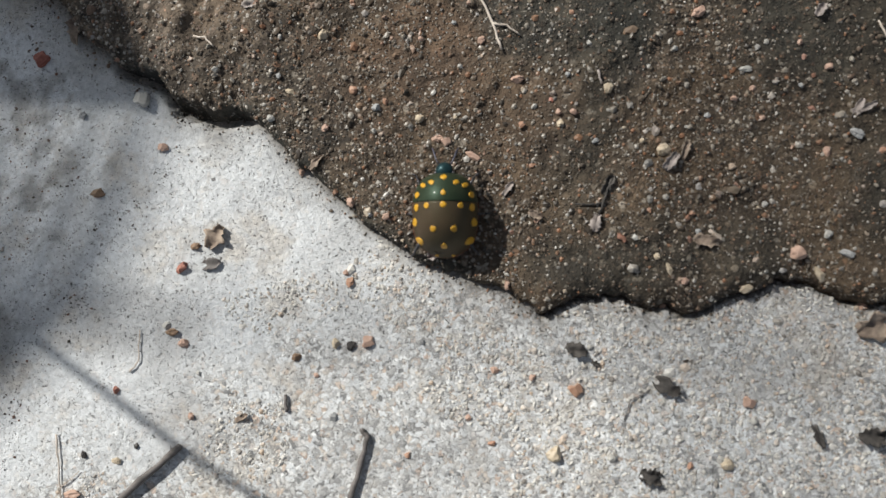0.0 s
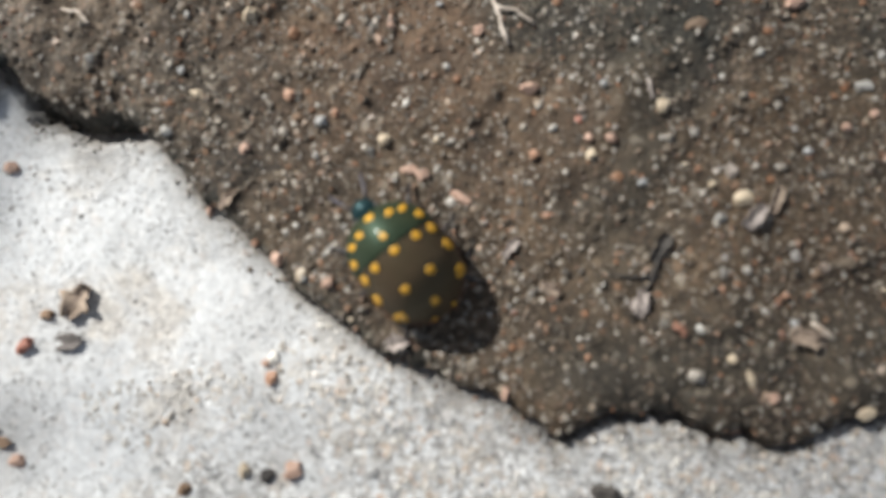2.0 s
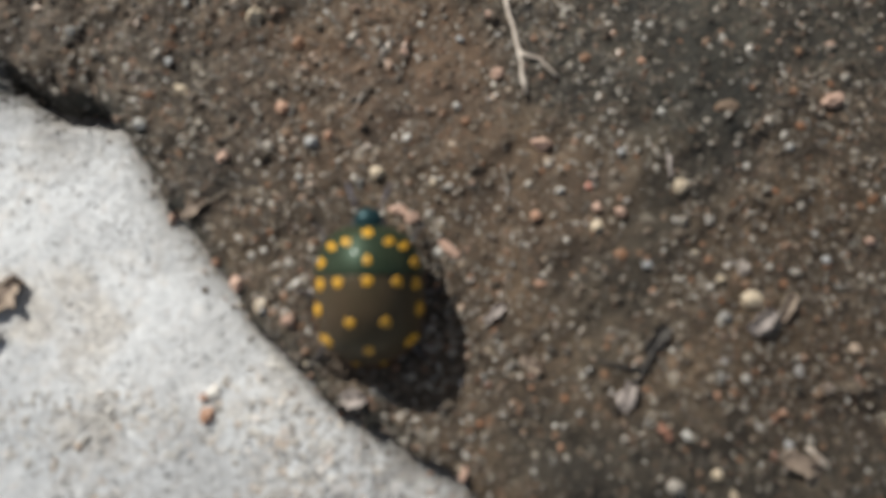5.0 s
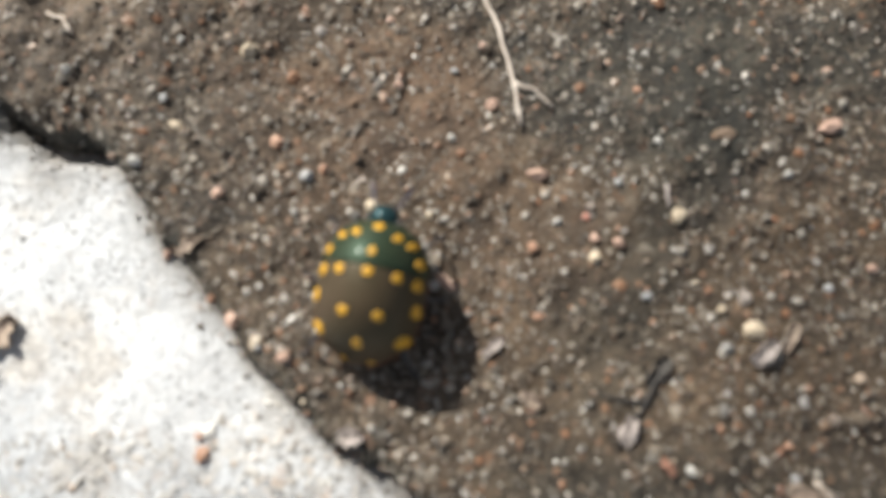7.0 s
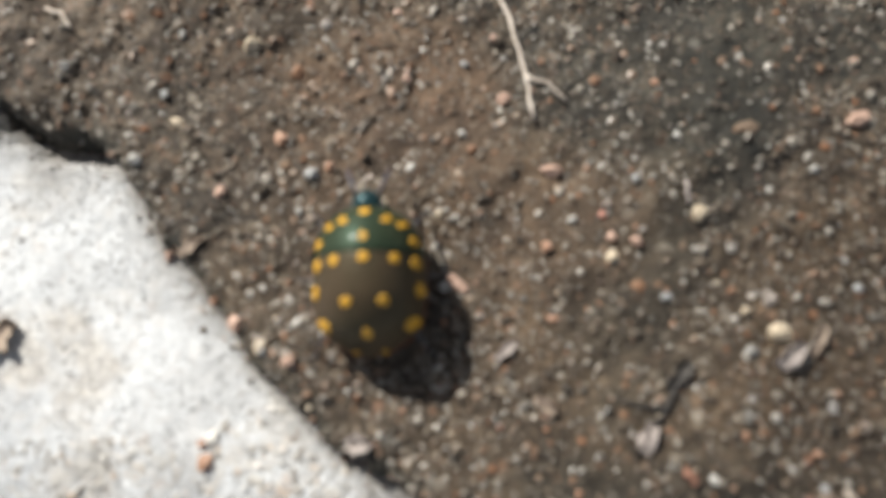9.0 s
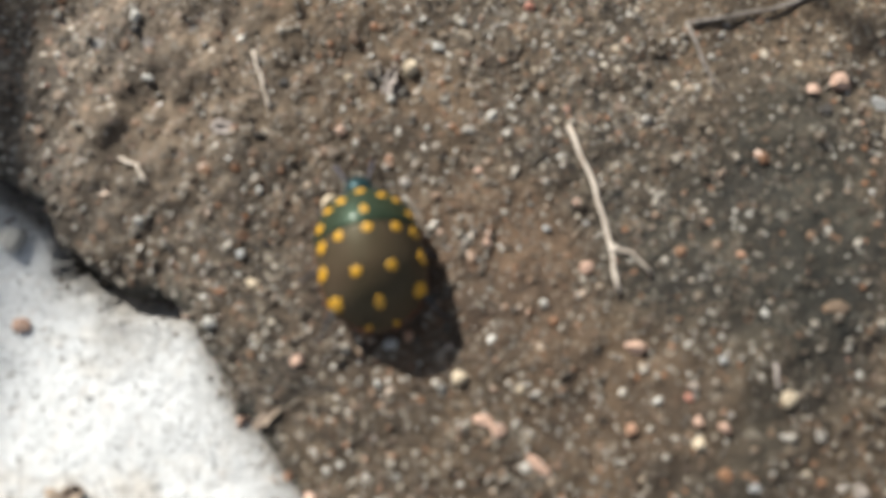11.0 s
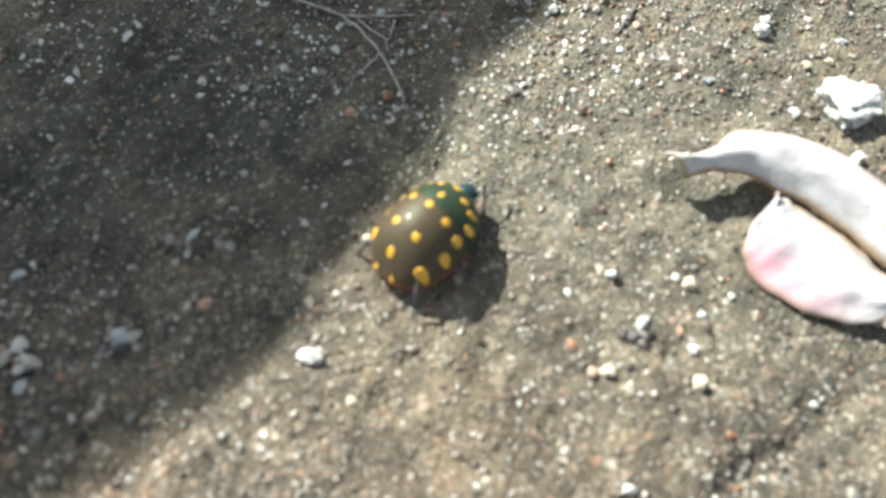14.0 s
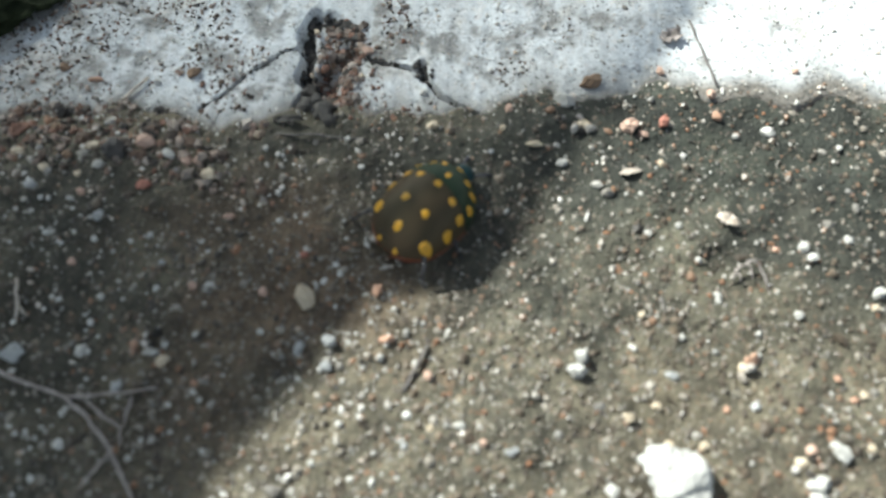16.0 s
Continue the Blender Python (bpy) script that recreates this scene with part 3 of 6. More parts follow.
scatter("sand", *strew(105000, in_reach, 0.135, -62, 62, -30, 108, 0.45), GRAINS, "brown tan and white sand grains set in mortar", 3, sink=0.55, worn=0.1)
scatter("pale_sand", *strew(26000, lambda x, y: (y < low_edge(x) - 0.6) & (fbm(x, y, 9, 77, 2) + 0.03 * (x - y) > 0.75), 0.17, -60, 50, -56, 4), PALE_GRAINS, "pale loose sand grains on cement", 4, sink=0.7)
scatter("dark_grit", *strew(1500, lambda x, y: (y < low_edge(x) - 0.4) & (x - 0.5 * (y + 10) < -34) & (fbm(x, y, 5, 98, 3) > -0.1), 0.11, -64, -28, -50, 6), GRIT, "fine dark grit on the shaded cement", 18, sink=0.4)
scatter("edge_crumbs", *strew(30000, lambda x, y: (y < low_edge(x) + 0.4) & (low_edge(x) - y < 0.3 + 2.2 * rs_.uniform(0, 1, x.shape) ** 2.5), 0.11, -60, 45, -32, 8), GRAINS, "brown crumbs fallen from the mortar's edge", 9)
gravel("mortar_grit", *strew(1150, lambda x, y: in_reach(x, y) & (fbm(x, y, 10, 88, 2) > -0.5) & (rs_.uniform(8, 40, x.shape) > y), 0.225, -50, 46, -30, 40, 0.34), "peach orange and grey grit bedded in the mortar", "small peach orange and grey grit set in mortar", 90, single=COLOURED_STONE, rest=COLOURED, lift=-0.1)
gravel("gravel_heap", *strew(1500, lambda x, y: (y > 90 - 0.1 * x) & (y < up_edge(x) + 0.3) & (fbm(x, y, 6, 78, 2) > -0.35 + 0.05 * (x + 8)), 0.26, -42, 1, 88, 99), "coarse brown and reddish gravel heaped along the slab edge", "finer mixed grit between the gravel", 60)
gravel("pit_gravel", *strew(280, lambda x, y: x > 2.6 + 0.05 * y - 5.2, 0.3, 2.6, 6.8, 100, 109.5), "reddish gravel filling a hole in the cement slab", "reddish grit in the hole", 70)
scatter("bright_sand", *strew(5600, lambda x, y: (y < up_edge(x) - 1) & (x > -36 + 0.2 * (40 - y)) & (fbm(x, y, 11, 83, 2) > -0.1) & ((y < 92) | (x < 8) | (rs_.uniform(0, 1, x.shape) < 0.35)), 0.095, -40, 62, 60, 104), QUARTZ, "tiny pale quartz grains set in worn mortar", 12, sink=0.5)
scatter("coarse_sand", *strew(2200, lambda x, y: (y < up_edge(x) - 1) & (x > -36 + 0.2 * (40 - y)) & (fbm(x, y, 8, 86, 3) > 0.0), 0.21, -40, 60, 66, 104), GRAINS, "coarse grey and tan grains set in worn mortar", 16, sink=0.6)
scatter("shaded_grains", *strew(1100, lambda x, y: (y < up_edge(x) - 1) & (x < 14) & (fbm(x, y, 7, 89, 3) > -0.05), 0.19, -40, 14, 62, 98), PALE_GRAINS, "pale grey and tan grains in dark soil", 19, sink=0.5)
scatter("slab_grit", *strew(2500, lambda x, y: (y > up_edge(x) - 1.0), 0.13, -40, 62, 94, 122), PALE_GRAINS, "loose grit on the far cement slab", 5)
scatter("rusty_grit", *strew(6500, lambda x, y: (y > up_edge(x) - 0.6) & (fbm(x, y, 5, 95, 3) > 0.02 * (x + 6)), 0.12, -36, 30, 96, 116), GRIT, "fine rusty grit strewn over the far slab", 15)
# ---- loose stones ----
SMALL = []
BODIES = [rock_shape(900 + k, 2, 0.42) for k in range(12)]


def pebble(x, y, r, kind, stretch=1.2, turn=0.0, on="mortar"):
    """A stone as long as stretch times its width 2r; the least ones are gathered as grit."""
    if r < 0.25:
        SMALL.append((x, y, r))
        return None
    v, f = BODIES[int(abs(x * 71 + y * 37)) % 12]
    ob = from_arrays("pebble", v * (r * stretch, r, r * 0.8 * min(1.3, max(1.0, stretch ** 0.5))), f, STONES[kind], smooth=False)
    ob.matrix_basis = pose(x * MM, y * MM, (float(ground_z(x, y)) + (0.16 if on == "cement" else 0.30) * r) * MM, 0, 0, turn)
    size = "coarse" if r > 0.7 else "small"
    shape = "elongated" if stretch > 1.5 else "rounded"
    return tagged(ob, f"{size} {shape} {kind} pebble lying on the {on}", "pebble", "loose pebbles")


pebble(-20.0, 1.5, 0.57, "cream", 1.14, 51)
pebble(-9.0, 1.4, 0.28, "peach", 1.14, 17)
pebble(-2.2, 1.3, 0.41, "peach", 1.14, 62)
pebble(1.9, -3.1, 0.49, "peach", 1.50, 1)
pebble(11.6, -4.0, 0.51, "cream", 1.14, 80)
pebble(9.5, 1.0, 0.27, "white", 1.14, 149)
pebble(7.6, 4.6, 0.27, "orange", 1.14, 131)
pebble(-13.6, -6.7, 0.42, "grey", 1.14, 12)
pebble(-8.7, -7.7, 0.47, "cream", 1.14, 62)
pebble(-13.7, -9.3, 0.28, "white", 1.14, 111)
pebble(-16.3, -4.7, 0.47, "orange", 1.14, 176)
pebble(-19.1, -9.2, 0.39, "peach", 1.14, 44)
pebble(-12.6, -5.9, 0.36, "orange", 1.14, 95)
pebble(-11.7, -0.7, 0.33, "brown", 1.14, 155)
pebble(-15.4, -6.5, 0.36, "brown", 1.14, 164)
pebble(-4.5, -1.7, 0.25, "white", 1.14, 107)
pebble(6.4, -6.7, 0.32, "peach", 1.14, 134)
pebble(8.0, -6.7, 0.37, "peach", 1.14, 139)
pebble(6.6, -8.0, 0.37, "cream", 1.14, 31)
pebble(3.8, -6.1, 0.28, "white", 1.44, 31)
pebble(2.5, -8.2, 0.35, "orange", 1.14, 108)
pebble(6.3, -9.7, 0.24, "peach", 1.50, -48)
pebble(10.4, -9.8, 0.27, "grey", 1.44, 32)
pebble(5.6, -5.4, 0.27, "red", 1.14, 160)
pebble(-2.6, -11.8, 0.37, "peach", 2.50, -33)
pebble(-6.6, -9.9, 0.40, "peach", 1.69, 2)
pebble(7.3, -2.6, 0.27, "grey", 1.14, 61)
pebble(-4.8, -7.5, 0.25, "cream", 1.14, 140)
pebble(-0.8, -13.5, 0.24, "cream", 1.14, 139)
pebble(-5.4, 3.3, 0.25, "grey", 1.14, 156)
pebble(-7.2, -5.7, 0.22, "grey", 1.14, 151)
pebble(21.3, 4.8, 0.54, "peach", 1.44, 21)
pebble(18.5, 3.4, 0.24, "red", 1.14, 177)
pebble(18.8, 0.7, 0.29, "white", 1.14, 164)
pebble(29.2, 3.2, 0.24, "white", 3.25, -44)
pebble(31.9, 1.6, 0.31, "peach", 1.14, 58)
pebble(34.9, -1.0, 0.36, "peach", 1.14, 1)
pebble(32.0, -3.1, 0.26, "grey", 1.14, 110)
pebble(22.8, -2.0, 0.21, "orange", 1.14, 45)
pebble(26.3, -1.4, 0.33, "white", 2.18, 1)
pebble(27.0, -3.5, 0.31, "peach", 1.14, 70)
pebble(25.2, -4.6, 0.27, "peach", 1.44, 1)
pebble(22.3, -6.6, 0.31, "grey", 1.14, 14)
pebble(28.1, -6.7, 0.26, "peach", 1.14, 175)
pebble(15.4, -9.6, 0.26, "cream", 1.14, 61)
pebble(17.8, -10.5, 0.65, "cream", 1.27, 12)
pebble(34.8, -10.1, 0.40, "peach", 1.43, 82)
pebble(40.4, -9.9, 0.35, "orange", 1.14, 38)
pebble(37.9, -8.1, 0.46, "grey", 1.75, -29)
pebble(24.5, 0.0, 0.24, "cream", 1.14, 145)
pebble(26.9, -7.9, 0.23, "grey", 1.14, 92)
pebble(33.0, -5.1, 0.21, "orange", 1.14, 155)
pebble(28.5, -16.0, 0.32, "white", 1.18, 62)
pebble(34.8, -19.0, 0.40, "white", 1.21, 62)
pebble(31.7, -21.2, 0.75, "peach", 1.15, 22)
pebble(34.0, -23.2, 0.43, "cream", 1.87, -58)
pebble(39.2, -26.5, 0.51, "peach", 1.33, 22)
pebble(18.4, -27.2, 0.46, "peach", 1.14, 179)
pebble(26.7, -25.0, 0.43, "cream", 1.73, 17)
pebble(17.2, -22.0, 0.34, "cream", 1.14, 135)
pebble(18.5, -23.3, 0.29, "cream", 2.20, -68)
pebble(20.2, -24.5, 0.35, "peach", 1.25, 62)
pebble(14.8, -20.1, 0.29, "white", 1.14, 123)
pebble(36.7, -21.0, 0.40, "grey", 1.86, -28)
pebble(20.8, -17.3, 0.28, "orange", 1.14, 171)
pebble(21.5, -19.2, 0.31, "grey", 1.14, 164)
pebble(20.2, -18.1, 0.23, "peach", 1.14, 137)
pebble(-23.3, -5.1, 0.32, "cream", 1.70, -19)
pebble(-25.3, -8.2, 0.40, "white", 1.14, 34)
pebble(-24.8, 1.1, 0.26, "white", 1.14, 84)
pebble(-26.1, 1.4, 0.23, "white", 1.14, 113)
pebble(-31.9, -2.9, 0.37, "white", 1.14, 7)
pebble(-24.7, -3.4, 0.28, "grey", 1.14, 97)
pebble(-22.0, -13.8, 0.36, "peach", 1.14, 91)
pebble(-27.6, -1.3, 0.23, "white", 1.14, 54)
pebble(-16.0, -17.3, 0.41, "peach", 1.38, -58)
pebble(-11.8, -18.8, 0.38, "peach", 1.14, 12)
pebble(-13.7, -18.6, 0.27, "grey", 1.14, 147)
pebble(1.5, -25.7, 0.27, "peach", 2.00, 82)
pebble(25.5, 102.1, 0.82, "white", 1.25, -35)
pebble(6.5, 98.7, 0.22, "white", 1.33, 85)
pebble(13.8, 98.5, 0.40, "cream", 1.38, 5)
pebble(7.1, 106.2, 0.37, "peach", 1.71, 5)
pebble(3.3, 101.0, 0.33, "cream", 1.38, 25)
pebble(3.2, 106.1, 0.34, "peach", 1.14, 136)
pebble(4.4, 106.8, 0.34, "peach", 1.38, 5)
pebble(3.9, 105.0, 0.32, "brown", 1.14, 80)
pebble(5.4, 105.3, 0.27, "brown", 1.14, 104)
pebble(2.1, 108.0, 0.28, "cream", 1.14, 115)
pebble(6.9, 103.4, 0.27, "cream", 1.14, 15)
pebble(4.4, 103.2, 0.29, "peach", 1.14, 25)
pebble(3.7, 102.5, 0.25, "red", 1.14, 130)
pebble(5.3, 102.0, 0.22, "brown", 1.14, 10)
pebble(2.3, 103.6, 0.27, "cream", 1.14, 89)
pebble(22.8, 97.2, 0.30, "cream", 2.42, 5)
pebble(19.1, 96.4, 0.26, "grey", 1.14, 59)
pebble(25.3, 95.7, 0.37, "white", 1.33, 5)
pebble(27.0, 99.5, 0.50, "cream", 1.40, 5)
pebble(20.5, 100.7, 0.36, "peach", 1.14, 50)
pebble(15.3, 98.1, 0.26, "brown", 1.14, 146)
pebble(20.0, 98.5, 0.26, "cream", 1.14, 91)
pebble(31.3, 100.0, 0.71, "peach", 1.21, 5)
pebble(32.5, 99.3, 0.30, "peach", 1.67, -15)
pebble(34.3, 100.5, 0.49, "red", 1.14, 47)
pebble(39.1, 101.5, 0.45, "orange", 1.14, 145)
pebble(43.8, 100.5, 0.51, "white", 1.20, -25)
pebble(39.0, 104.2, 0.41, "peach", 1.14, 148)
pebble(49.3, 103.2, 0.21, "cream", 2.75, -40)
pebble(34.4, 106.3, 0.47, "peach", 0.69, 35)
pebble(47.0, 107.4, 0.33, "peach", 1.14, 161)
pebble(33.9, 96.4, 0.30, "cream", 1.14, 65)
pebble(35.9, 97.3, 0.31, "white", 1.14, 126)
pebble(40.8, 99.8, 0.27, "white", 1.14, 140)
pebble(28.1, 104.6, 0.68, "brown", 1.54, 15)
pebble(50.0, 99.5, 0.27, "white", 1.14, 49)
pebble(-12.9, 93.5, 0.96, "dark", 1.10, 5)
pebble(-10.6, 94.6, 0.63, "peach", 1.31, 35)
pebble(-8.6, 93.7, 0.39, "white", 1.75, -25)
pebble(-15.0, 93.9, 0.39, "cream", 1.75, 5)
pebble(-14.0, 92.0, 0.38, "white", 1.14, 176)
pebble(-7.0, 93.3, 0.42, "peach", 1.14, 110)
pebble(-6.0, 93.4, 0.38, "peach", 1.14, 64)
pebble(-4.9, 92.2, 0.53, "cream", 1.27, 5)
pebble(-9.8, 90.5, 0.43, "red", 1.44, 25)
pebble(-14.7, 89.4, 0.35, "peach", 1.14, 124)
pebble(-21.6, 93.1, 0.36, "cream", 1.87, 5)
pebble(-17.2, 93.0, 0.38, "brown", 1.14, 50)
pebble(-18.9, 95.6, 0.32, "brown", 1.14, 120)
pebble(-18.7, 91.5, 0.38, "cream", 1.14, 25)
pebble(-13.0, 95.8, 0.32, "peach", 1.14, 75)
pebble(-15.7, 91.2, 0.29, "cream", 1.14, 115)
pebble(-19.2, 89.8, 0.46, "grey", 1.14, 155)
pebble(-17.1, 101.0, 0.25, "orange", 3.00, 10)
pebble(-11.5, 101.2, 0.31, "white", 1.14, 10)
pebble(-17.0, 104.6, 0.23, "white", 1.14, 91)
pebble(-20.2, 102.0, 0.40, "brown", 1.14, 40)
pebble(-8.4, 102.4, 0.46, "brown", 1.33, 45)
pebble(-8.5, 86.3, 0.28, "white", 1.14, 45)
pebble(4.9, 82.1, 0.76, "cream", 1.41, -65)
pebble(1.5, 82.2, 0.36, "peach", 1.14, 134)
pebble(-2.4, 88.5, 0.33, "peach", 1.57, 5)
pebble(-12.8, 87.5, 0.41, "grey", 1.14, 80)
pebble(4.3, 85.6, 0.30, "red", 1.31, 5)
pebble(4.3, 84.7, 0.22, "orange", 1.14, 120)
pebble(1.9, 79.0, 0.27, "white", 1.14, 128)
pebble(-14.0, 83.4, 0.32, "peach", 1.14, 150)
pebble(-11.1, 80.8, 0.27, "white", 1.14, 140)
pebble(-8.0, 79.4, 0.23, "white", 1.14, 130)
pebble(-4.2, 82.3, 0.32, "peach", 1.14, 120)
pebble(-2.9, 78.3, 0.31, "white", 1.14, 99)
pebble(-7.1, 84.0, 0.28, "grey", 1.14, 155)
pebble(-7.5, 77.2, 0.34, "orange", 1.14, 100)
pebble(-6.1, 76.7, 0.28, "white", 2.46, -1)
pebble(-5.0, 76.1, 0.43, "cream", 1.20, 64)
pebble(-5.3, 77.4, 0.29, "white", 1.14, 84)
pebble(-6.6, 78.1, 0.23, "grey", 1.14, 35)
pebble(-16.6, 75.8, 0.73, "grey", 1.18, 44)
pebble(-8.7, 75.2, 0.23, "white", 1.14, 129)
pebble(-8.2, 74.0, 0.41, "grey", 1.14, 74)
pebble(-2.4, 74.7, 0.26, "orange", 1.14, 133)
pebble(-1.6, 75.2, 0.24, "white", 1.14, 63)
pebble(-1.9, 77.6, 0.19, "orange", 1.14, 96)
pebble(11.7, 79.1, 0.35, "orange", 1.88, 9)
pebble(7.4, 78.6, 0.61, "grey", 0.78, 84)
pebble(5.1, 77.9, 0.39, "grey", 1.56, 64)
pebble(7.4, 76.7, 0.39, "grey", 1.22, 4)
pebble(26.6, 77.9, 0.74, "white", 0.77, 84)
pebble(27.0, 79.0, 0.50, "white", 1.14, 104)
pebble(15.2, 76.6, 0.34, "peach", 1.14, 98)
pebble(17.9, 73.1, 0.30, "white", 1.43, 4)
pebble(21.8, 71.5, 0.29, "grey", 2.14, 24)
pebble(19.7, 72.0, 0.26, "peach", 1.14, 64)
pebble(15.7, 72.7, 0.26, "cream", 1.14, 58)
pebble(7.8, 72.5, 0.24, "white", 1.14, 159)
pebble(19.5, 77.9, 0.21, "peach", 1.14, 16)
pebble(11.4, 77.7, 0.29, "white", 1.14, 124)
pebble(14.1, 77.5, 0.25, "white", 1.14, 55)
pebble(10.6, 83.0, 0.41, "orange", 1.22, 75)
pebble(7.2, 69.6, 0.25, "white", 1.14, 14)
pebble(13.9, 71.3, 0.26, "grey", 1.14, 179)
pebble(29.2, 69.3, 0.51, "white", 1.14, 129)
pebble(30.5, 74.6, 0.38, "cream", 1.22, 4)
pebble(32.8, 75.6, 0.34, "cream", 1.25, -16)
pebble(39.6, 79.1, 0.35, "cream", 1.50, 64)
pebble(40.7, 80.0, 0.27, "white", 1.67, 44)
pebble(40.8, 78.8, 0.22, "peach", 1.40, 44)
pebble(46.3, 73.4, 0.55, "white", 1.77, -41)
pebble(44.2, 70.9, 0.58, "white", 1.71, 14)
pebble(44.0, 73.3, 0.37, "peach", 1.14, 23)
pebble(43.3, 72.3, 0.44, "cream", 1.14, 164)
pebble(48.8, 73.7, 0.36, "cream", 1.29, -16)
pebble(36.2, 73.0, 0.34, "cream", 1.31, 34)
pebble(33.6, 72.9, 0.33, "cream", 1.14, 54)
pebble(48.9, 77.7, 0.28, "cream", 1.38, -26)
pebble(48.1, 77.3, 0.26, "orange", 1.33, 34)
pebble(44.5, 80.8, 0.24, "orange", 1.14, 139)
pebble(41.1, 81.9, 0.26, "white", 1.14, 29)
pebble(46.9, 78.8, 0.27, "orange", 1.14, 169)
pebble(36.2, 78.2, 0.20, "white", 1.56, 4)
pebble(34.1, 78.1, 0.31, "grey", 1.71, -16)
pebble(40.3, 76.2, 0.34, "grey", 1.14, 24)
pebble(38.1, 75.8, 0.25, "orange", 1.14, 49)
pebble(45.4, 89.5, 0.50, "white", 1.14, 113)
pebble(46.0, 88.6, 0.38, "white", 1.25, 5)
pebble(46.6, 89.9, 0.21, "peach", 1.14, 76)
pebble(49.2, 90.4, 0.33, "white", 1.29, -15)
pebble(35.1, 90.6, 0.25, "white", 1.14, 65)
pebble(35.8, 90.1, 0.21, "orange", 1.14, 23)
pebble(36.5, 87.6, 0.25, "white", 1.14, 136)
pebble(38.0, 84.8, 0.25, "white", 1.45, -55)
pebble(44.3, 83.6, 0.32, "white", 1.29, 4)
pebble(51.1, 86.0, 0.42, "white", 1.44, 35)
pebble(50.6, 84.6, 0.32, "cream", 1.29, 4)
pebble(43.2, 89.2, 0.25, "orange", 1.14, 150)
pebble(34.8, 81.1, 0.28, "white", 1.14, 150)
pebble(31.7, 82.6, 0.28, "cream", 1.14, 89)
pebble(40.7, 90.5, 0.17, "white", 1.14, 41)
pebble(44.3, 90.4, 0.21, "grey", 1.56, -45)
pebble(-29.2, 26.4, 0.66, "white", 1.27, 54)
pebble(-29.4, 24.6, 0.53, "cream", 1.42, 44)
pebble(-27.6, 20.9, 0.64, "cream", 1.40, 34)
pebble(-29.3, 19.7, 0.41, "orange", 1.14, 114)
pebble(-31.0, 20.9, 0.60, "peach", 0.82, 94)
pebble(-31.9, 23.9, 0.74, "dark", 1.18, 14)
pebble(-29.7, 22.7, 0.56, "dark", 2.00, 54)
pebble(-28.3, 23.6, 0.42, "white", 1.14, 79)
pebble(-21.6, 41.1, 0.72, "grey", 1.20, 15)
pebble(-22.1, 40.1, 0.50, "dark", 1.14, 151)
pebble(-27.5, 36.6, 0.42, "white", 1.56, 60)
pebble(-30.2, 37.3, 0.52, "brown", 0.73, 95)
pebble(-28.1, 39.1, 0.50, "dark", 1.14, 139)
pebble(-16.2, 44.7, 0.47, "orange", 1.14, 100)
pebble(-37.5, 29.7, 0.41, "cream", 1.33, 15)
pebble(-36.3, 40.6, 0.36, "cream", 2.00, 35)
pebble(-27.5, 33.3, 0.32, "red", 1.14, 111)
pebble(-21.4, 35.1, 0.37, "brown", 1.62, 35)
pebble(-28.9, 30.9, 0.45, "peach", 1.40, -16)
pebble(-27.7, 30.5, 0.27, "cream", 1.50, 74)
pebble(-7.3, 41.9, 0.61, "white", 1.62, -0)
pebble(14.4, 51.9, 0.49, "white", 0.71, 95)
pebble(-3.7, 39.3, 0.37, "cream", 1.14, 50)
pebble(-9.0, 27.0, 0.36, "white", 1.14, 74)
pebble(-7.9, 24.8, 0.38, "white", 1.33, 14)
pebble(-9.2, 23.2, 0.32, "cream", 2.00, -46)
pebble(-10.4, 21.2, 0.34, "peach", 1.38, 14)
pebble(-10.0, 19.2, 0.36, "red", 1.14, 129)
pebble(-26.0, 26.6, 0.35, "white", 1.14, 59)
pebble(-26.1, 24.7, 0.27, "white", 1.14, 74)
pebble(-37.0, 11.2, 0.39, "white", 1.14, 74)
pebble(-35.1, 7.2, 0.43, "white", 0.65, 94)
pebble(-17.2, 12.4, 0.52, "cream", 1.23, 74)
pebble(-43.1, 15.1, 0.29, "orange", 2.00, 4)
pebble(-46.0, 15.4, 0.41, "peach", 1.14, 145)
pebble(12.6, 18.7, 0.64, "peach", 1.12, 14)
pebble(15.5, 17.5, 0.51, "grey", 1.54, -26)
pebble(10.8, 17.7, 0.42, "peach", 1.14, 184)
pebble(11.9, 16.4, 0.45, "dark", 1.14, 119)
pebble(4.0, 24.2, 0.38, "cream", 1.56, 64)
pebble(16.5, 36.4, 0.49, "white", 0.73, 94)
pebble(17.4, 27.2, 0.44, "peach", 1.14, 154)
pebble(16.2, 47.2, 0.47, "dark", 1.50, 45)
pebble(14.5, 44.3, 0.42, "cream", 1.44, -5)
pebble(-5.1, 52.1, 0.35, "cream", 1.14, 185)
pebble(-49.8, 32.8, 0.33, "red", 1.14, 55)
pebble(-41.4, 19.6, 0.34, "brown", 1.14, 44)
pebble(-30.9, 44.6, 0.30, "grey", 2.17, 35)
pebble(1.1, 36.4, 0.20, "cream", 1.14, 54)
pebble(-8.5, 34.7, 0.24, "cream", 1.14, 124)
pebble(-14.4, 16.7, 0.25, "white", 1.14, 119)
pebble(-21.2, 10.5, 0.28, "cream", 1.14, 94)
pebble(-8.8, 63.2, 0.40, "orange", 1.14, 27)
pebble(34.1, 65.4, 0.55, "white", 1.25, 37)
pebble(44.2, 70.1, 0.52, "white", 1.45, 17)
pebble(19.4, 52.6, 0.35, "white", 1.14, 102)
pebble(20.5, 52.2, 0.54, "cream", 1.08, 7)
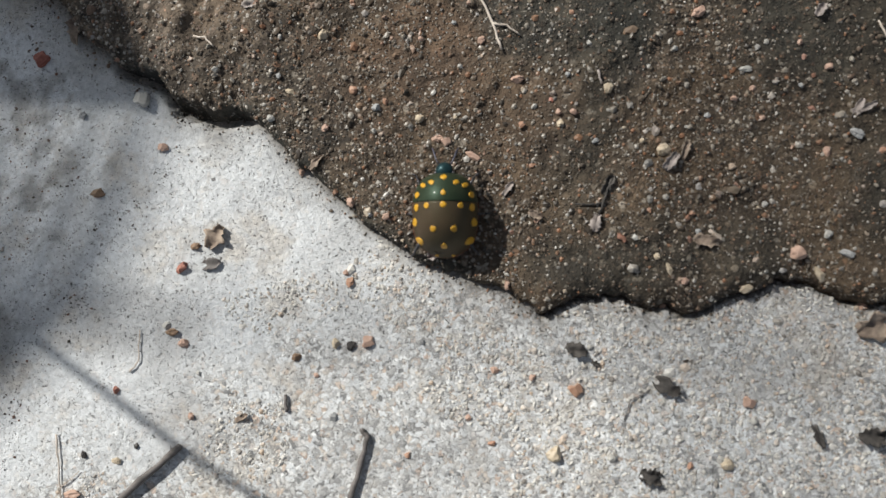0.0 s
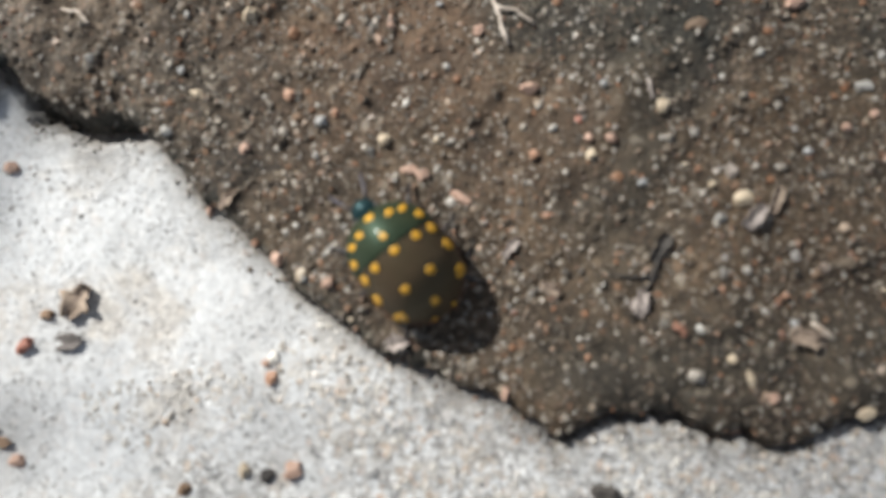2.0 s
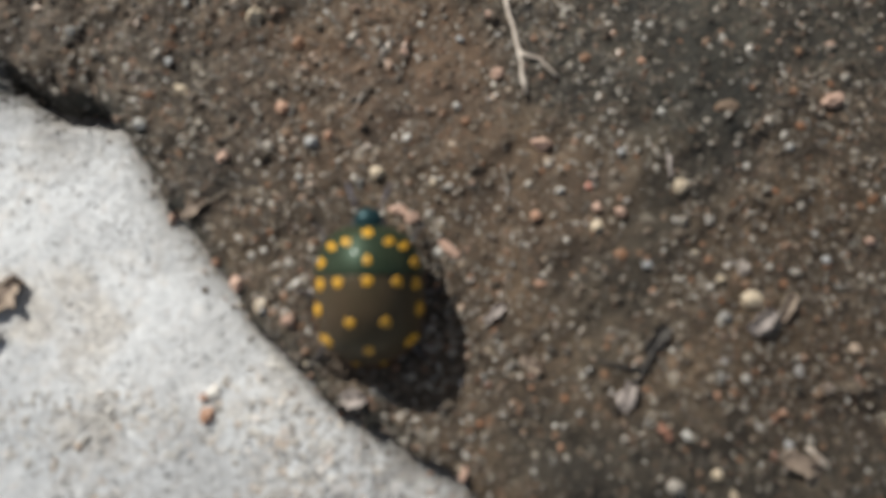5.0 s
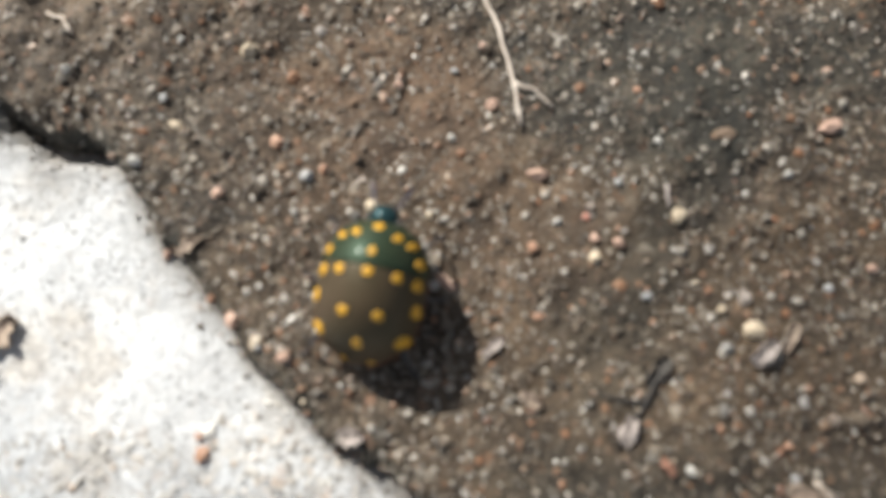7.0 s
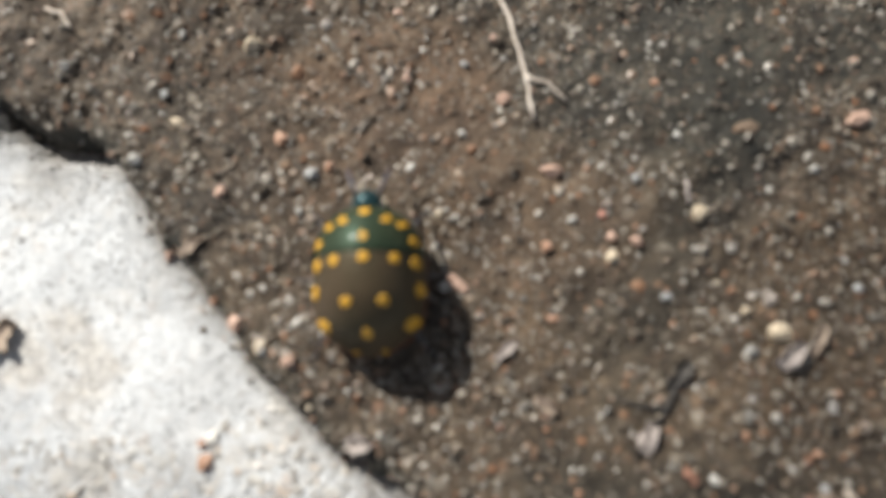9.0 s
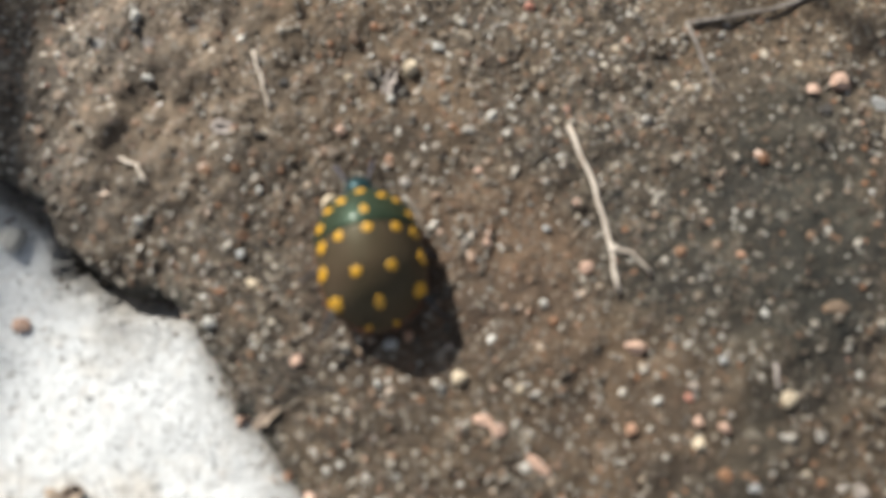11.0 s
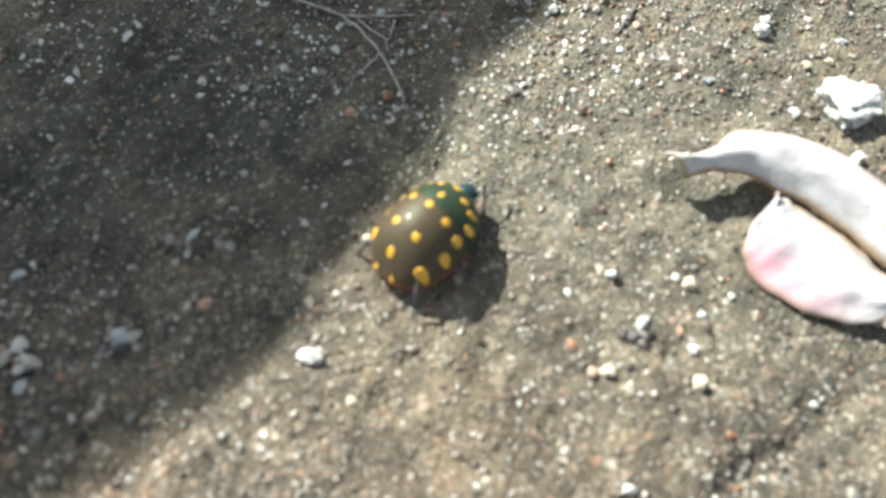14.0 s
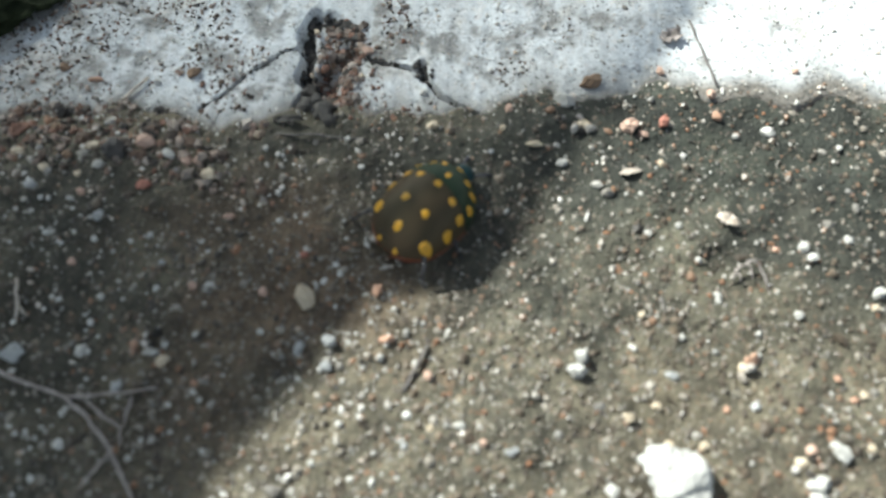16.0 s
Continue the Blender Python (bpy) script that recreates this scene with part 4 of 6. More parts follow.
pebble(21.6, 49.8, 0.36, "white", 1.14, 137)
pebble(19.9, 48.3, 0.32, "orange", 1.14, 98)
pebble(20.8, 47.0, 0.39, "white", 1.14, 186)
pebble(21.3, 44.6, 0.56, "cream", 1.14, 71)
pebble(16.8, 48.4, 0.37, "grey", 1.89, 57)
pebble(17.3, 47.5, 0.28, "dark", 1.86, 27)
pebble(23.8, 51.7, 0.29, "white", 1.14, 42)
pebble(36.3, 47.0, 0.56, "white", 1.14, 7)
pebble(13.4, 44.1, 0.38, "peach", 1.14, 72)
pebble(-18.8, 49.9, 0.29, "grey", 2.57, 67)
pebble(-18.6, 64.2, 0.33, "white", 1.14, 112)
pebble(-18.4, 69.0, 0.27, "white", 1.14, 83)
pebble(1.3, 47.9, 0.29, "dark", 1.14, 33)
pebble(2.7, 57.4, 0.35, "white", 1.14, 72)
pebble(-3.2, 59.7, 0.20, "orange", 1.14, 117)
pebble(-10.3, 52.5, 0.30, "white", 1.14, 22)
pebble(-11.5, 43.5, 0.24, "peach", 1.14, 37)
pebble(26.4, 46.5, 0.21, "cream", 1.14, 162)
pebble(-36.7, 10.3, 0.32, "dark", 1.14, 150)
pebble(-25.5, 9.1, 0.32, "dark", 1.14, 39)
pebble(-20.6, 6.5, 0.31, "peach", 1.14, 94)
pebble(-10.8, 6.2, 0.27, "peach", 1.14, 169)
pebble(-3.8, 5.5, 0.25, "peach", 1.14, 128)
pebble(-5.7, -10.3, 0.46, "peach", 1.23, 14)
pebble(-37.7, 8.8, 0.18, "orange", 1.14, 169)
pebble(-16.9, 5.5, 0.26, "orange", 1.14, 110)
pebble(-15.7, 14.4, 0.32, "white", 1.62, -6)
pebble(-17.9, 9.7, 0.28, "white", 1.14, 172)
pebble(1.5, 5.0, 0.23, "grey", 1.14, 128)
pebble(-9.9, -0.9, 0.20, "peach", 1.14, 29)
pebble(-53.6, -1.4, 0.85, "brick", 1.14, 121, "cement")
pebble(-40.9, -6.0, 0.86, "white", 1.14, 157, "cement").location.z += 0.4 * MM
pebble(-38.3, -11.5, 0.50, "peach", 1.33, 2, "cement")
pebble(-48.2, -7.9, 0.45, "grey", 1.14, 5, "cement")
pebble(-45.5, -17.0, 0.54, "brown", 1.38, 2, "cement")
pebble(-33.7, -22.7, 0.43, "brown", 1.38, 2, "cement")
pebble(-35.1, -25.2, 0.46, "red", 1.71, 42, "cement")
pebble(-36.4, -31.7, 0.43, "white", 1.14, 5, "cement")
pebble(-35.6, -32.4, 0.42, "brown", 2.00, 3, "cement")
pebble(-34.2, -33.6, 0.49, "peach", 1.33, 3, "cement")
pebble(-16.3, -25.0, 0.33, "peach", 1.14, 155, "cement")
pebble(-15.8, -26.0, 0.47, "orange", 1.14, 75, "cement")
pebble(-41.6, -39.1, 0.40, "red", 1.14, 88, "cement")
pebble(-21.3, -34.5, 0.45, "brown", 1.14, 174, "cement")
pebble(-40.9, -46.8, 0.39, "cream", 1.42, 3, "cement")
pebble(-45.5, -50.7, 0.52, "peach", 2.12, 3, "cement")
pebble(-32.8, -41.6, 0.37, "peach", 1.14, 76, "cement")
pebble(-17.0, -32.8, 0.50, "cream", 1.19, 83, "cement")
pebble(-15.3, -33.0, 0.52, "dark", 1.14, 73, "cement")
pebble(-13.4, -32.5, 0.66, "peach", 1.14, 85, "cement")
pebble(9.2, -36.6, 0.71, "orange", 1.14, 19, "cement")
pebble(7.2, -43.4, 0.79, "cream", 1.14, 106, "cement")
pebble(0.5, -42.7, 0.33, "orange", 1.36, 3, "cement")
pebble(-8.5, -44.4, 0.32, "orange", 1.14, 95, "cement")
pebble(4.6, -35.5, 0.30, "peach", 1.50, 63, "cement")
pebble(-16.8, -40.7, 0.41, "grey", 1.14, 44, "cement")
pebble(0.5, -34.9, 0.40, "peach", 1.14, 173, "cement")
pebble(25.2, -43.5, 0.64, "cream", 1.23, 3, "cement")
pebble(27.3, -37.0, 0.58, "peach", 1.30, -27, "cement")
pebble(21.4, -43.9, 0.36, "orange", 1.14, 52, "cement")
pebble(24.5, -43.1, 0.36, "white", 1.14, 33, "cement")
pebble(27.9, -38.9, 0.36, "white", 1.14, 63, "cement")
pebble(13.2, -43.5, 0.42, "white", 1.14, 114, "cement")
pebble(10.7, -32.0, 0.32, "white", 1.14, 163, "cement")
pebble(-22.5, -40.0, 0.25, "white", 1.14, 83, "cement")
pebble(-32.3, -36.8, 0.28, "white", 1.14, 113, "cement")
pebble(-38.8, -45.1, 0.28, "dark", 1.14, 93, "cement")
pebble(-44.7, -46.4, 0.29, "dark", 1.78, -57, "cement")
pebble(-47.6, -34.0, 0.23, "dark", 2.00, 33, "cement")
pebble(20.8, -33.0, 0.23, "peach", 1.14, 168, "cement")
pebble(-2.1, -40.1, 0.32, "peach", 1.14, 113, "cement")
pebble(-19.0, -36.4, 0.28, "peach", 1.14, 158, "cement")
pebble(-7.6, -32.2, 0.33, "grey", 1.14, 13, "cement")
sx, sy, sr = np.array(SMALL).T
scatter("fine_gravel", sx, sy, sr, GRIT, "small coloured gravel on mortar", 8, cuts=1)


def lump(name, x, y, size, kind, label, seed, turn=0.0, category="stone"):
    """A larger crumbly stone, with coarse and fine breaks."""
    rng = Vector((seed * 3.1, seed * 1.7, seed))
    dice = random.Random(seed)
    cuts = [Vector((dice.gauss(0, 1), dice.gauss(0, 1), dice.gauss(0, 0.5))) for _ in range(7)]
    bm = bmesh.new()
    bmesh.ops.create_icosphere(bm, subdivisions=5, radius=1.0)
    for v in bm.verts:
        n = v.co.normalized()
        k = 1 + 0.24 * noise.noise(n * 1.5 + rng) + 0.15 * noise.noise(n * 3.7 + rng) + 0.11 * noise.noise(n * 8 + rng) + 0.07 * noise.noise(n * 17 + rng)
        c = n.copy()
        for cut in cuts:
            c -= cut.normalized() * max(0.0, c.dot(cut.normalized()) - 0.62)
        v.co = Vector((c.x * size[0], c.y * size[1], c.z * size[2])) * k * 1.2 * MM
    ob = part(name, bm, STONES[kind])
    ob.matrix_basis = pose(x * MM, y * MM, (float(ground_z(x, y)) + size[2] * 0.45) * MM, 0, 0, turn)
    return tagged(ob, label, category)


lump("plaster_lump", 33.8, 70.6, (2.4, 2.3, 1.5), "plaster", "crumbly white lump of plaster on the mortar", 3, 20)
lump("moss_clod", -30.5, 107.5, (6.8, 5.2, 1.6), "moss", "dark mossy clod of soil at the slab's end", 7, 30, "soil")
lump("brick_chip", -52.3, 47.9, (2.5, 1.8, 1.0), "brick", "dull red broken chip of brick on the mortar", 5, 10)


def tube(name, pts, radii, material, parent=None, label="", sides=7):
    """A tapered round rod along points in millimetres."""
    V, Fa = [], []
    pts = [Vector(p) for p in pts]
    for k, p in enumerate(pts):
        d = (pts[min(k + 1, len(pts) - 1)] - pts[max(k - 1, 0)]).normalized()
        a = d.cross(Vector((0.31, 0.2, 0.93))).normalized()
        b = d.cross(a)
        for s in range(sides):
            q = 2 * math.pi * s / sides
            V.append(p + radii[k] * (math.cos(q) * a + math.sin(q) * b))
    for k in range(len(pts) - 1):
        for s in range(sides):
            t = (s + 1) % sides
            Fa.append((k * sides + s, k * sides + t, (k + 1) * sides + t, (k + 1) * sides + s))
    Fa += [tuple(range(sides))[::-1], tuple(range((len(pts) - 1) * sides, len(pts) * sides))]
    return from_arrays(name, np.array([v[:] for v in V]), Fa, material, parent, label)


def spline(v, xs, ys):
    """Cubic through the points, with slopes from the neighbours."""
    ys = np.array(ys, float)
    xs = np.array(xs, float)
    m = np.gradient(ys, xs)
    k = int(np.clip(np.searchsorted(xs, v) - 1, 0, len(xs) - 2))
    h = xs[k + 1] - xs[k]
    t = (v - xs[k]) / h
    return float((2 * t**3 - 3 * t**2 + 1) * ys[k] + (t**3 - 2 * t**2 + t) * h * m[k] + (3 * t**2 - 2 * t**3) * ys[k + 1] + (t**3 - t**2) * h * m[k + 1])


def husk(x, y, long, wide, turn, material, label, curl=0.6, seed=1, tip=0.25, flat=0.7):
    """A curled dry flake with pointed ends and some thickness."""
    rng = random.Random(seed)
    nu, nv = 10, 6
    top = []
    for i in range(nu + 1):
        u = i / nu
        half = 0.5 * wide * (tip + (1 - tip) * math.sin(math.pi * min(1, u * 0.9 + 0.08)) ** 0.7) * (1 + 0.38 * rng.uniform(-1, 1))
        for j in range(nv + 1):
            v = 2 * j / nv - 1
            z = curl * wide * 0.5 * v * v * (0.6 + 0.8 * u) + 0.12 * long * math.sin(u * 3) + 0.45 * wide * noise.noise((u * 2.6 + seed, v * 1.6, seed * 0.7)) + 0.08 * wide * rng.uniform(-1, 1)
            top.append(((u - 0.5) * long, v * half, z * flat))
    n = len(top)
    thick = 0.10
    verts = top + [(a, b, c - thick) for a, b, c in top]
    faces = []
    for i in range(nu):
        for j in range(nv):
            a, b, c, d = i * (nv + 1) + j, i * (nv + 1) + j + 1, (i + 1) * (nv + 1) + j + 1, (i + 1) * (nv + 1) + j
            faces += [(a, b, c, d), (d + n, c + n, b + n, a + n)]
    rim = [j for j in range(nv + 1)] + [i * (nv + 1) + nv for i in range(1, nu + 1)] + [nu * (nv + 1) + j for j in range(nv - 1, -1, -1)] + [i * (nv + 1) for i in range(nu - 1, 0, -1)]
    for a, b in zip(rim, rim[1:] + rim[:1]):
        faces.append((b, a, a + n, b + n))
    ob = from_arrays("husk", np.array(verts), faces, material)
    ob.matrix_basis = pose(x * MM, y * MM, (float(ground_z(x, y)) + 0.12) * MM, rng.uniform(-8, 8), rng.uniform(-8, 8), turn)
    return tagged(ob, label, "plant litter", "dry litter")


husk(-31.4, -21.6, 3.0, 2.2, 60, HUSK, "folded brown seed husk on pale cement", 0.9, 1, flat=0.35)
husk(-31.7, -24.6, 2.2, 1.2, 15, DARK_TWIG, "dark curled seed husk on pale cement", 0.7, 2, flat=0.35)
husk(9.2, -32.3, 2.4, 1.4, -20, CHAR, "blackish dry flake on pale cement", 0.5, 3)
husk(18.8, -35.8, 3.1, 1.5, -30, CHAR, "blackish curled flake on pale cement", 0.8, 4)
husk(17.3, -45.2, 2.3, 1.7, -15, CHAR, "dark grey dry flake on pale cement", 0.5, 5)
husk(34.4, -40.2, 2.5, 0.9, -70, CHAR, "narrow blackish flake on pale cement", 0.6, 6)
husk(39.8, -39.9, 2.6, 1.9, 0, CHAR, "dark crumpled flake on pale cement", 0.8, 7)
husk(11.3, -33.7, 1.0, 0.6, -20, CHAR, "tiny black flake on pale cement", 0.5, 8)
husk(-27.1, -41.4, 1.7, 0.8, 30, HUSK, "small brown husk among pale sand", 0.6, 9)
husk(-49.8, 2.2, 3.6, 1.4, -80, HUSK, "long brown husk by the broken mortar", 0.7, 10)
husk(22.4, -20.2, 2.9, 1.3, -10, HUSK, "grey-brown split husk on mortar", 0.8, 11)
husk(23.4, -19.6, 2.0, 0.5, -35, TWIG, "pale husk sliver on mortar", 0.4, 12)
husk(10.7, -18.6, 2.0, 1.2, 80, GREY_LITTER, "grey papery scrap on mortar", 0.4, 13)
husk(40.0, -28.4, 3.8, 2.8, 20, HUSK, "brown chip of bark by the crack", 0.3, 14)
husk(18.4, -11.8, 2.2, 1.0, 55, GREY_LITTER, "curled grey scrap beside a cream pebble", 0.7, 15)
husk(19.9, -10.6, 2.4, 0.8, 75, HUSK, "brown husk beside a cream pebble", 0.7, 16)
husk(38.0, -5.4, 2.3, 0.8, 65, GREY_LITTER, "grey forked husk on mortar", 0.6, 17)
husk(38.9, -5.3, 2.0, 0.7, 30, GREY_LITTER, "grey forked husk on mortar", 0.6, 18)
husk(-20.0, -13.1, 2.0, 0.8, 50, HUSK, "brown husk at the mortar's edge", 0.6, 19)
husk(1.3, -15.2, 1.9, 0.7, 55, GREY_LITTER, "grey curled scrap on mortar", 0.8, 20)
husk(4.3, -18.0, 1.7, 0.9, -20, HUSK, "pinkish brown scrap on mortar", 0.5, 21)
husk(11.9, -14.5, 2.4, 0.9, 65, CHAR, "black dry calyx on mortar", 0.8, 22)
husk(1.0, 98.0, 2.7, 0.7, 5, CHAR, "black splinter at the slab's edge", 0.5, 23)
husk(39.2, 91.3, 1.9, 0.9, -30, TWIG, "pale seed scale on mortar", 0.8, 24)
husk(31.2, 95.2, 2.0, 0.6, 15, TWIG, "cream husk on mortar", 0.6, 25)
husk(35.6, 110.2, 1.9, 1.6, 20, GREY_LITTER, "grey shell fragment on the slab", 0.7, 26)
husk(-18.2, 10.9, 2.3, 0.8, 85, GREY_LITTER, "narrow grey husk with a pale tip", 0.9, 27)
husk(-49.8, 28.2, 5.0, 1.6, -10, RUST, "reddish brown dry leaf strip", 0.5, 28)
husk(-28.5, 4.8, 2.0, 0.9, 0, GREY_LITTER, "grey papery scrap on rough crust", 0.5, 29)
husk(34.0, 5.2, 1.6, 0.9, 60, GREY_LITTER, "grey dried tuft on mortar", 0.8, 30)
husk(32.5, 13.0, 2.4, 1.0, -40, CHAR, "dark split husk on mortar", 0.7, 31)
husk(33.0, 9.6, 2.0, 0.8, 60, TWIG, "pale husk with a stone on mortar", 0.7, 32)
husk(-6.4, -22.7, 1.6, 1.1, 10, GREY_LITTER, "crumpled grey scrap at the mortar's edge", 0.7, 33)
husk(-22.0, 40.3, 2.6, 1.0, 55, GREY_LITTER, "grey curled scrap in shade", 0.8, 34)


def clump(x, y, wide, count, seed, label):
    """A small heap of broken crumbs, dark and pale, stuck together."""
    rng = np.random.RandomState(seed)
    px, py = x + rng.normal(0, wide * 0.4, count), y + rng.normal(0, wide * 0.4, count)
    shapes = [rock_shape(700 + seed * 7 + k, 1, 0.55) for k in range(4)]
    ob = tagged(new("debris_clump"), label, "debris", "crumbled debris")
    for k in range(count):
        v, f = shapes[k % 4]
        r = wide * rng.uniform(0.16, 0.36)
        a = Euler((rng.uniform(0, 6), rng.uniform(0, 6), rng.uniform(0, 6))).to_matrix()
        p = (v * (r * 1.3, r, r * 0.6)) @ np.array(a)
        from_arrays("crumb", p + (px[k], py[k], float(ground_z(px[k], py[k])) + r * rng.uniform(0.2, 0.6)), f, CRUMB, ob, smooth=False)
    return ob


clump(-29.0, 25.2, 2.3, 13, 301, "large cluster of dark and white grains stuck together")
clump(-29.3, 21.0, 2.2, 11, 331, "cluster of pale and dark crumbs at the crust")
clump(-19.5, 48.8, 1.7, 7, 302, "small crumb of mixed grains lying on rough mortar")
clump(-22, 41.3, 1.7, 7, 303, "small crumb of mixed grains lying on rough mortar")
clump(-28.4, 38.2, 2.1, 9, 304, "small crumb of mixed grains lying on rough mortar")
clump(-39.4, 50, 1.8, 6, 305, "small crumb of mixed grains lying on rough mortar")
clump(16.6, 47.1, 1.4, 6, 306, "small crumb of mixed grains lying on rough mortar")
clump(21.8, 28.1, 1.3, 5, 307, "small crumb of mixed grains lying on rough mortar")
clump(-21.7, 35.3, 1.6, 6, 308, "small crumb of mixed grains lying on rough mortar")
clump(-6.8, 77.6, 1.4, 6, 309, "small crumb of mixed grains lying on rough mortar")
clump(39.8, 79.4, 1.5, 6, 310, "small crumb of mixed grains lying on rough mortar")
clump(43.8, 72.4, 1.3, 5, 311, "small crumb of mixed grains lying on rough mortar")
clump(27.1, 99.3, 1.5, 6, 312, "small crumb of mixed grains lying on rough mortar")
clump(12.9, 18.6, 1.1, 5, 313, "small crumb of mixed grains lying on rough mortar")
clump(22.1, 19.4, 1.2, 5, 314, "small crumb of mixed grains lying on rough mortar")
clump(-19, 11.6, 1.1, 5, 315, "small crumb of mixed grains lying on rough mortar")
clump(-21.4, 26.3, 1.4, 5, 332, "small crumb of mixed grains lying on rough mortar")
clump(-44.5, 43.3, 1.3, 4, 333, "small crumb of mixed grains lying on rough mortar")


def laid(points, r, lift=0.0):
    """Points of a twig laid on the ground, followed smoothly."""
    pts = []
    for (ax, ay), (bx, by) in zip(points, points[1:]):
        for k in range(4):
            s = k / 4
            pts.append((ax + (bx - ax) * s, ay + (by - ay) * s))
    pts.append(points[-1])
    zs = [float(ground_z(x, y)) for x, y in pts]
    zs = [sum(zs[max(0, i - 3):i + 4]) / len(zs[max(0, i - 3):i + 4]) for i in range(len(zs))]
    return [(x + 0.06 * math.sin(i * 2.3), y + 0.06 * math.cos(i * 1.7), z + r * 0.9 + 0.1 + lift * math.sin(math.pi * i / (len(pts) - 1))) for i, ((x, y), z) in enumerate(zip(pts, zs))]


def twig(points, r0, r1, material, label, branches=(), lift=0.1):
    ob = tagged(new("twig"), label, "twig")
    p = laid(points, r0, lift)
    tube("stalk", p, [r0 + (r1 - r0) * i / (len(p) - 1) + 0.12 * r0 * math.sin(i * 1.9) for i in range(len(p))], material, ob)
    for b in branches:
        q = laid(b, r1, lift * 0.6)
        tube("side_shoot", q, [r1 * (1 - 0.4 * i / (len(q) - 1)) for i in range(len(q))], material, ob)
    return ob


twig([(-5.4, 10.8), (-2.9, 7.0), (-1.0, 3.0), (0.0, 0.1)], 0.17, 0.14, TWIG, "thin forked pale twig on mortar", [[(-1.0, 3.0), (0.5, 2.8), (2.0, 1.8)]])
twig([(1.2, 20.5), (5.7, 22.5), (8.4, 23.9), (12.8, 28.2)], 0.12, 0.15, MID_TWIG, "grey bent twig on mortar", [[(1.3, 20.5), (4.4, 15.5)], [(9.1, 25.1), (7.3, 26.7), (5.4, 26.8)]])
twig([(-20.1, 75.0), (-17.3, 74.4), (-11.7, 72.9), (-9.6, 71.6), (-7.3, 69.4), (-5.1, 66.3), (-4.4, 65.0)], 0.16, 0.13, GREY_LITTER, "branching grey twig in the shade", [[(-11.7, 72.9), (-8.4, 73.4), (-4.9, 74.1)], [(-7.3, 69.4), (-8.9, 66.7)], [(-9.9, 72.6), (-7.1, 71.0), (-6.8, 69.8)], [(-6.8, 73.3), (-6.9, 71.0)]])
twig([(-41.5, -52.4), (-37.8, -48.7), (-33.6, -44.8)], 0.42, 0.38, DARK_TWIG, "dark weathered stick on pale cement")
twig([(-48.1, -44.4), (-47.3, -48.0), (-46.6, -52.5)], 0.10, 0.07, TWIG, "thin grey stalk on pale cement", [[(-46.9, -50.0), (-45.0, -48.2)]])
twig([(-13.7, -41.9), (-12.9, -42.6), (-13.5, -45.5), (-14.8, -50.6)], 0.24, 0.34, DARK_TWIG, "dark bent stick on pale cement")
twig([(-39.4, -32.4), (-39.2, -35.8), (-40.2, -37.1)], 0.06, 0.09, TWIG, "thin grey-brown stalk on pale cement")
twig([(-22.3, -38.7), (-22.0, -40.5)], 0.15, 0.2, DARK_TWIG, "short dark sliver on pale cement")
twig([(17.0, -36.2), (15.0, -37.4), (14.4, -39.5)], 0.07, 0.06, DARK_TWIG, "hair-thin dark stalk on pale cement")
twig([(-34.8, 1.0), (-33.2, 0.7), (-32.1, -0.4)], 0.12, 0.1, TWIG, "thin curved straw on rough crust")
twig([(10.5, -2.1), (10.9, -3.6)], 0.14, 0.12, GREY_LITTER, "short pale splinter beside a pebble")
twig([(12.2, -14.0), (11.5, -16.2), (11.0, -17.8)], 0.14, 0.12, CHAR, "black dry stalk on mortar", [[(11.4, -16.6), (8.4, -16.8)]])
twig([(37.4, 112.3), (38.5, 108.5), (39.6, 105.1)], 0.1, 0.12, DARK_TWIG, "thin dark straw on the far slab")
twig([(-14.1, 98.9), (-12.4, 101.5)], 0.14, 0.12, TWIG, "short straw on the far slab")
twig([(-18.0, 81.7), (-17.3, 79.5), (-17.3, 78.6)], 0.12, 0.1, TWIG, "small forked pale straw in the shade", [[(-17.3, 79.5), (-16.5, 78.8)]])
twig([(39.2, 86.2), (39.6, 87.1), (40.6, 87.7), (41.3, 87.7), (42.2, 85.6)], 0.1, 0.08, GREY_LITTER, "curled pale plant fibre on mortar", [[(40.6, 87.7), (40.8, 86.2)], [(39.6, 87.1), (39.9, 86.0)]], lift=0.8)
twig([(0.2, 96.5), (3.7, 96.7), (8.2, 96.6)], 0.1, 0.08, DARK_TWIG, "thin brown root on mortar")
twig([(-28.3, 10.8), (-26.9, 8.7), (-25.8, 6.8)], 0.12, 0.12, TWIG, "thin pale straw on rough crust")
twig([(16.9, 19.6), (20.3, 18.1), (23.9, 16.2)], 0.18, 0.2, DARK_TWIG, "slender brown twig on mortar", [[(22.6, 16.9), (24.4, 16.3)]])
twig([(23.6, 20.0), (24.4, 16.2)], 0.13, 0.12, TWIG, "thin pale straw on mortar")
twig([(40.2, 4.2), (42.5, -0.4)], 0.1, 0.1, TWIG, "thin straw on mortar")
twig([(15.0, 79.0), (13.4, 75.2)], 0.12, 0.14, DARK_TWIG, "thin reddish stalk in the shade")


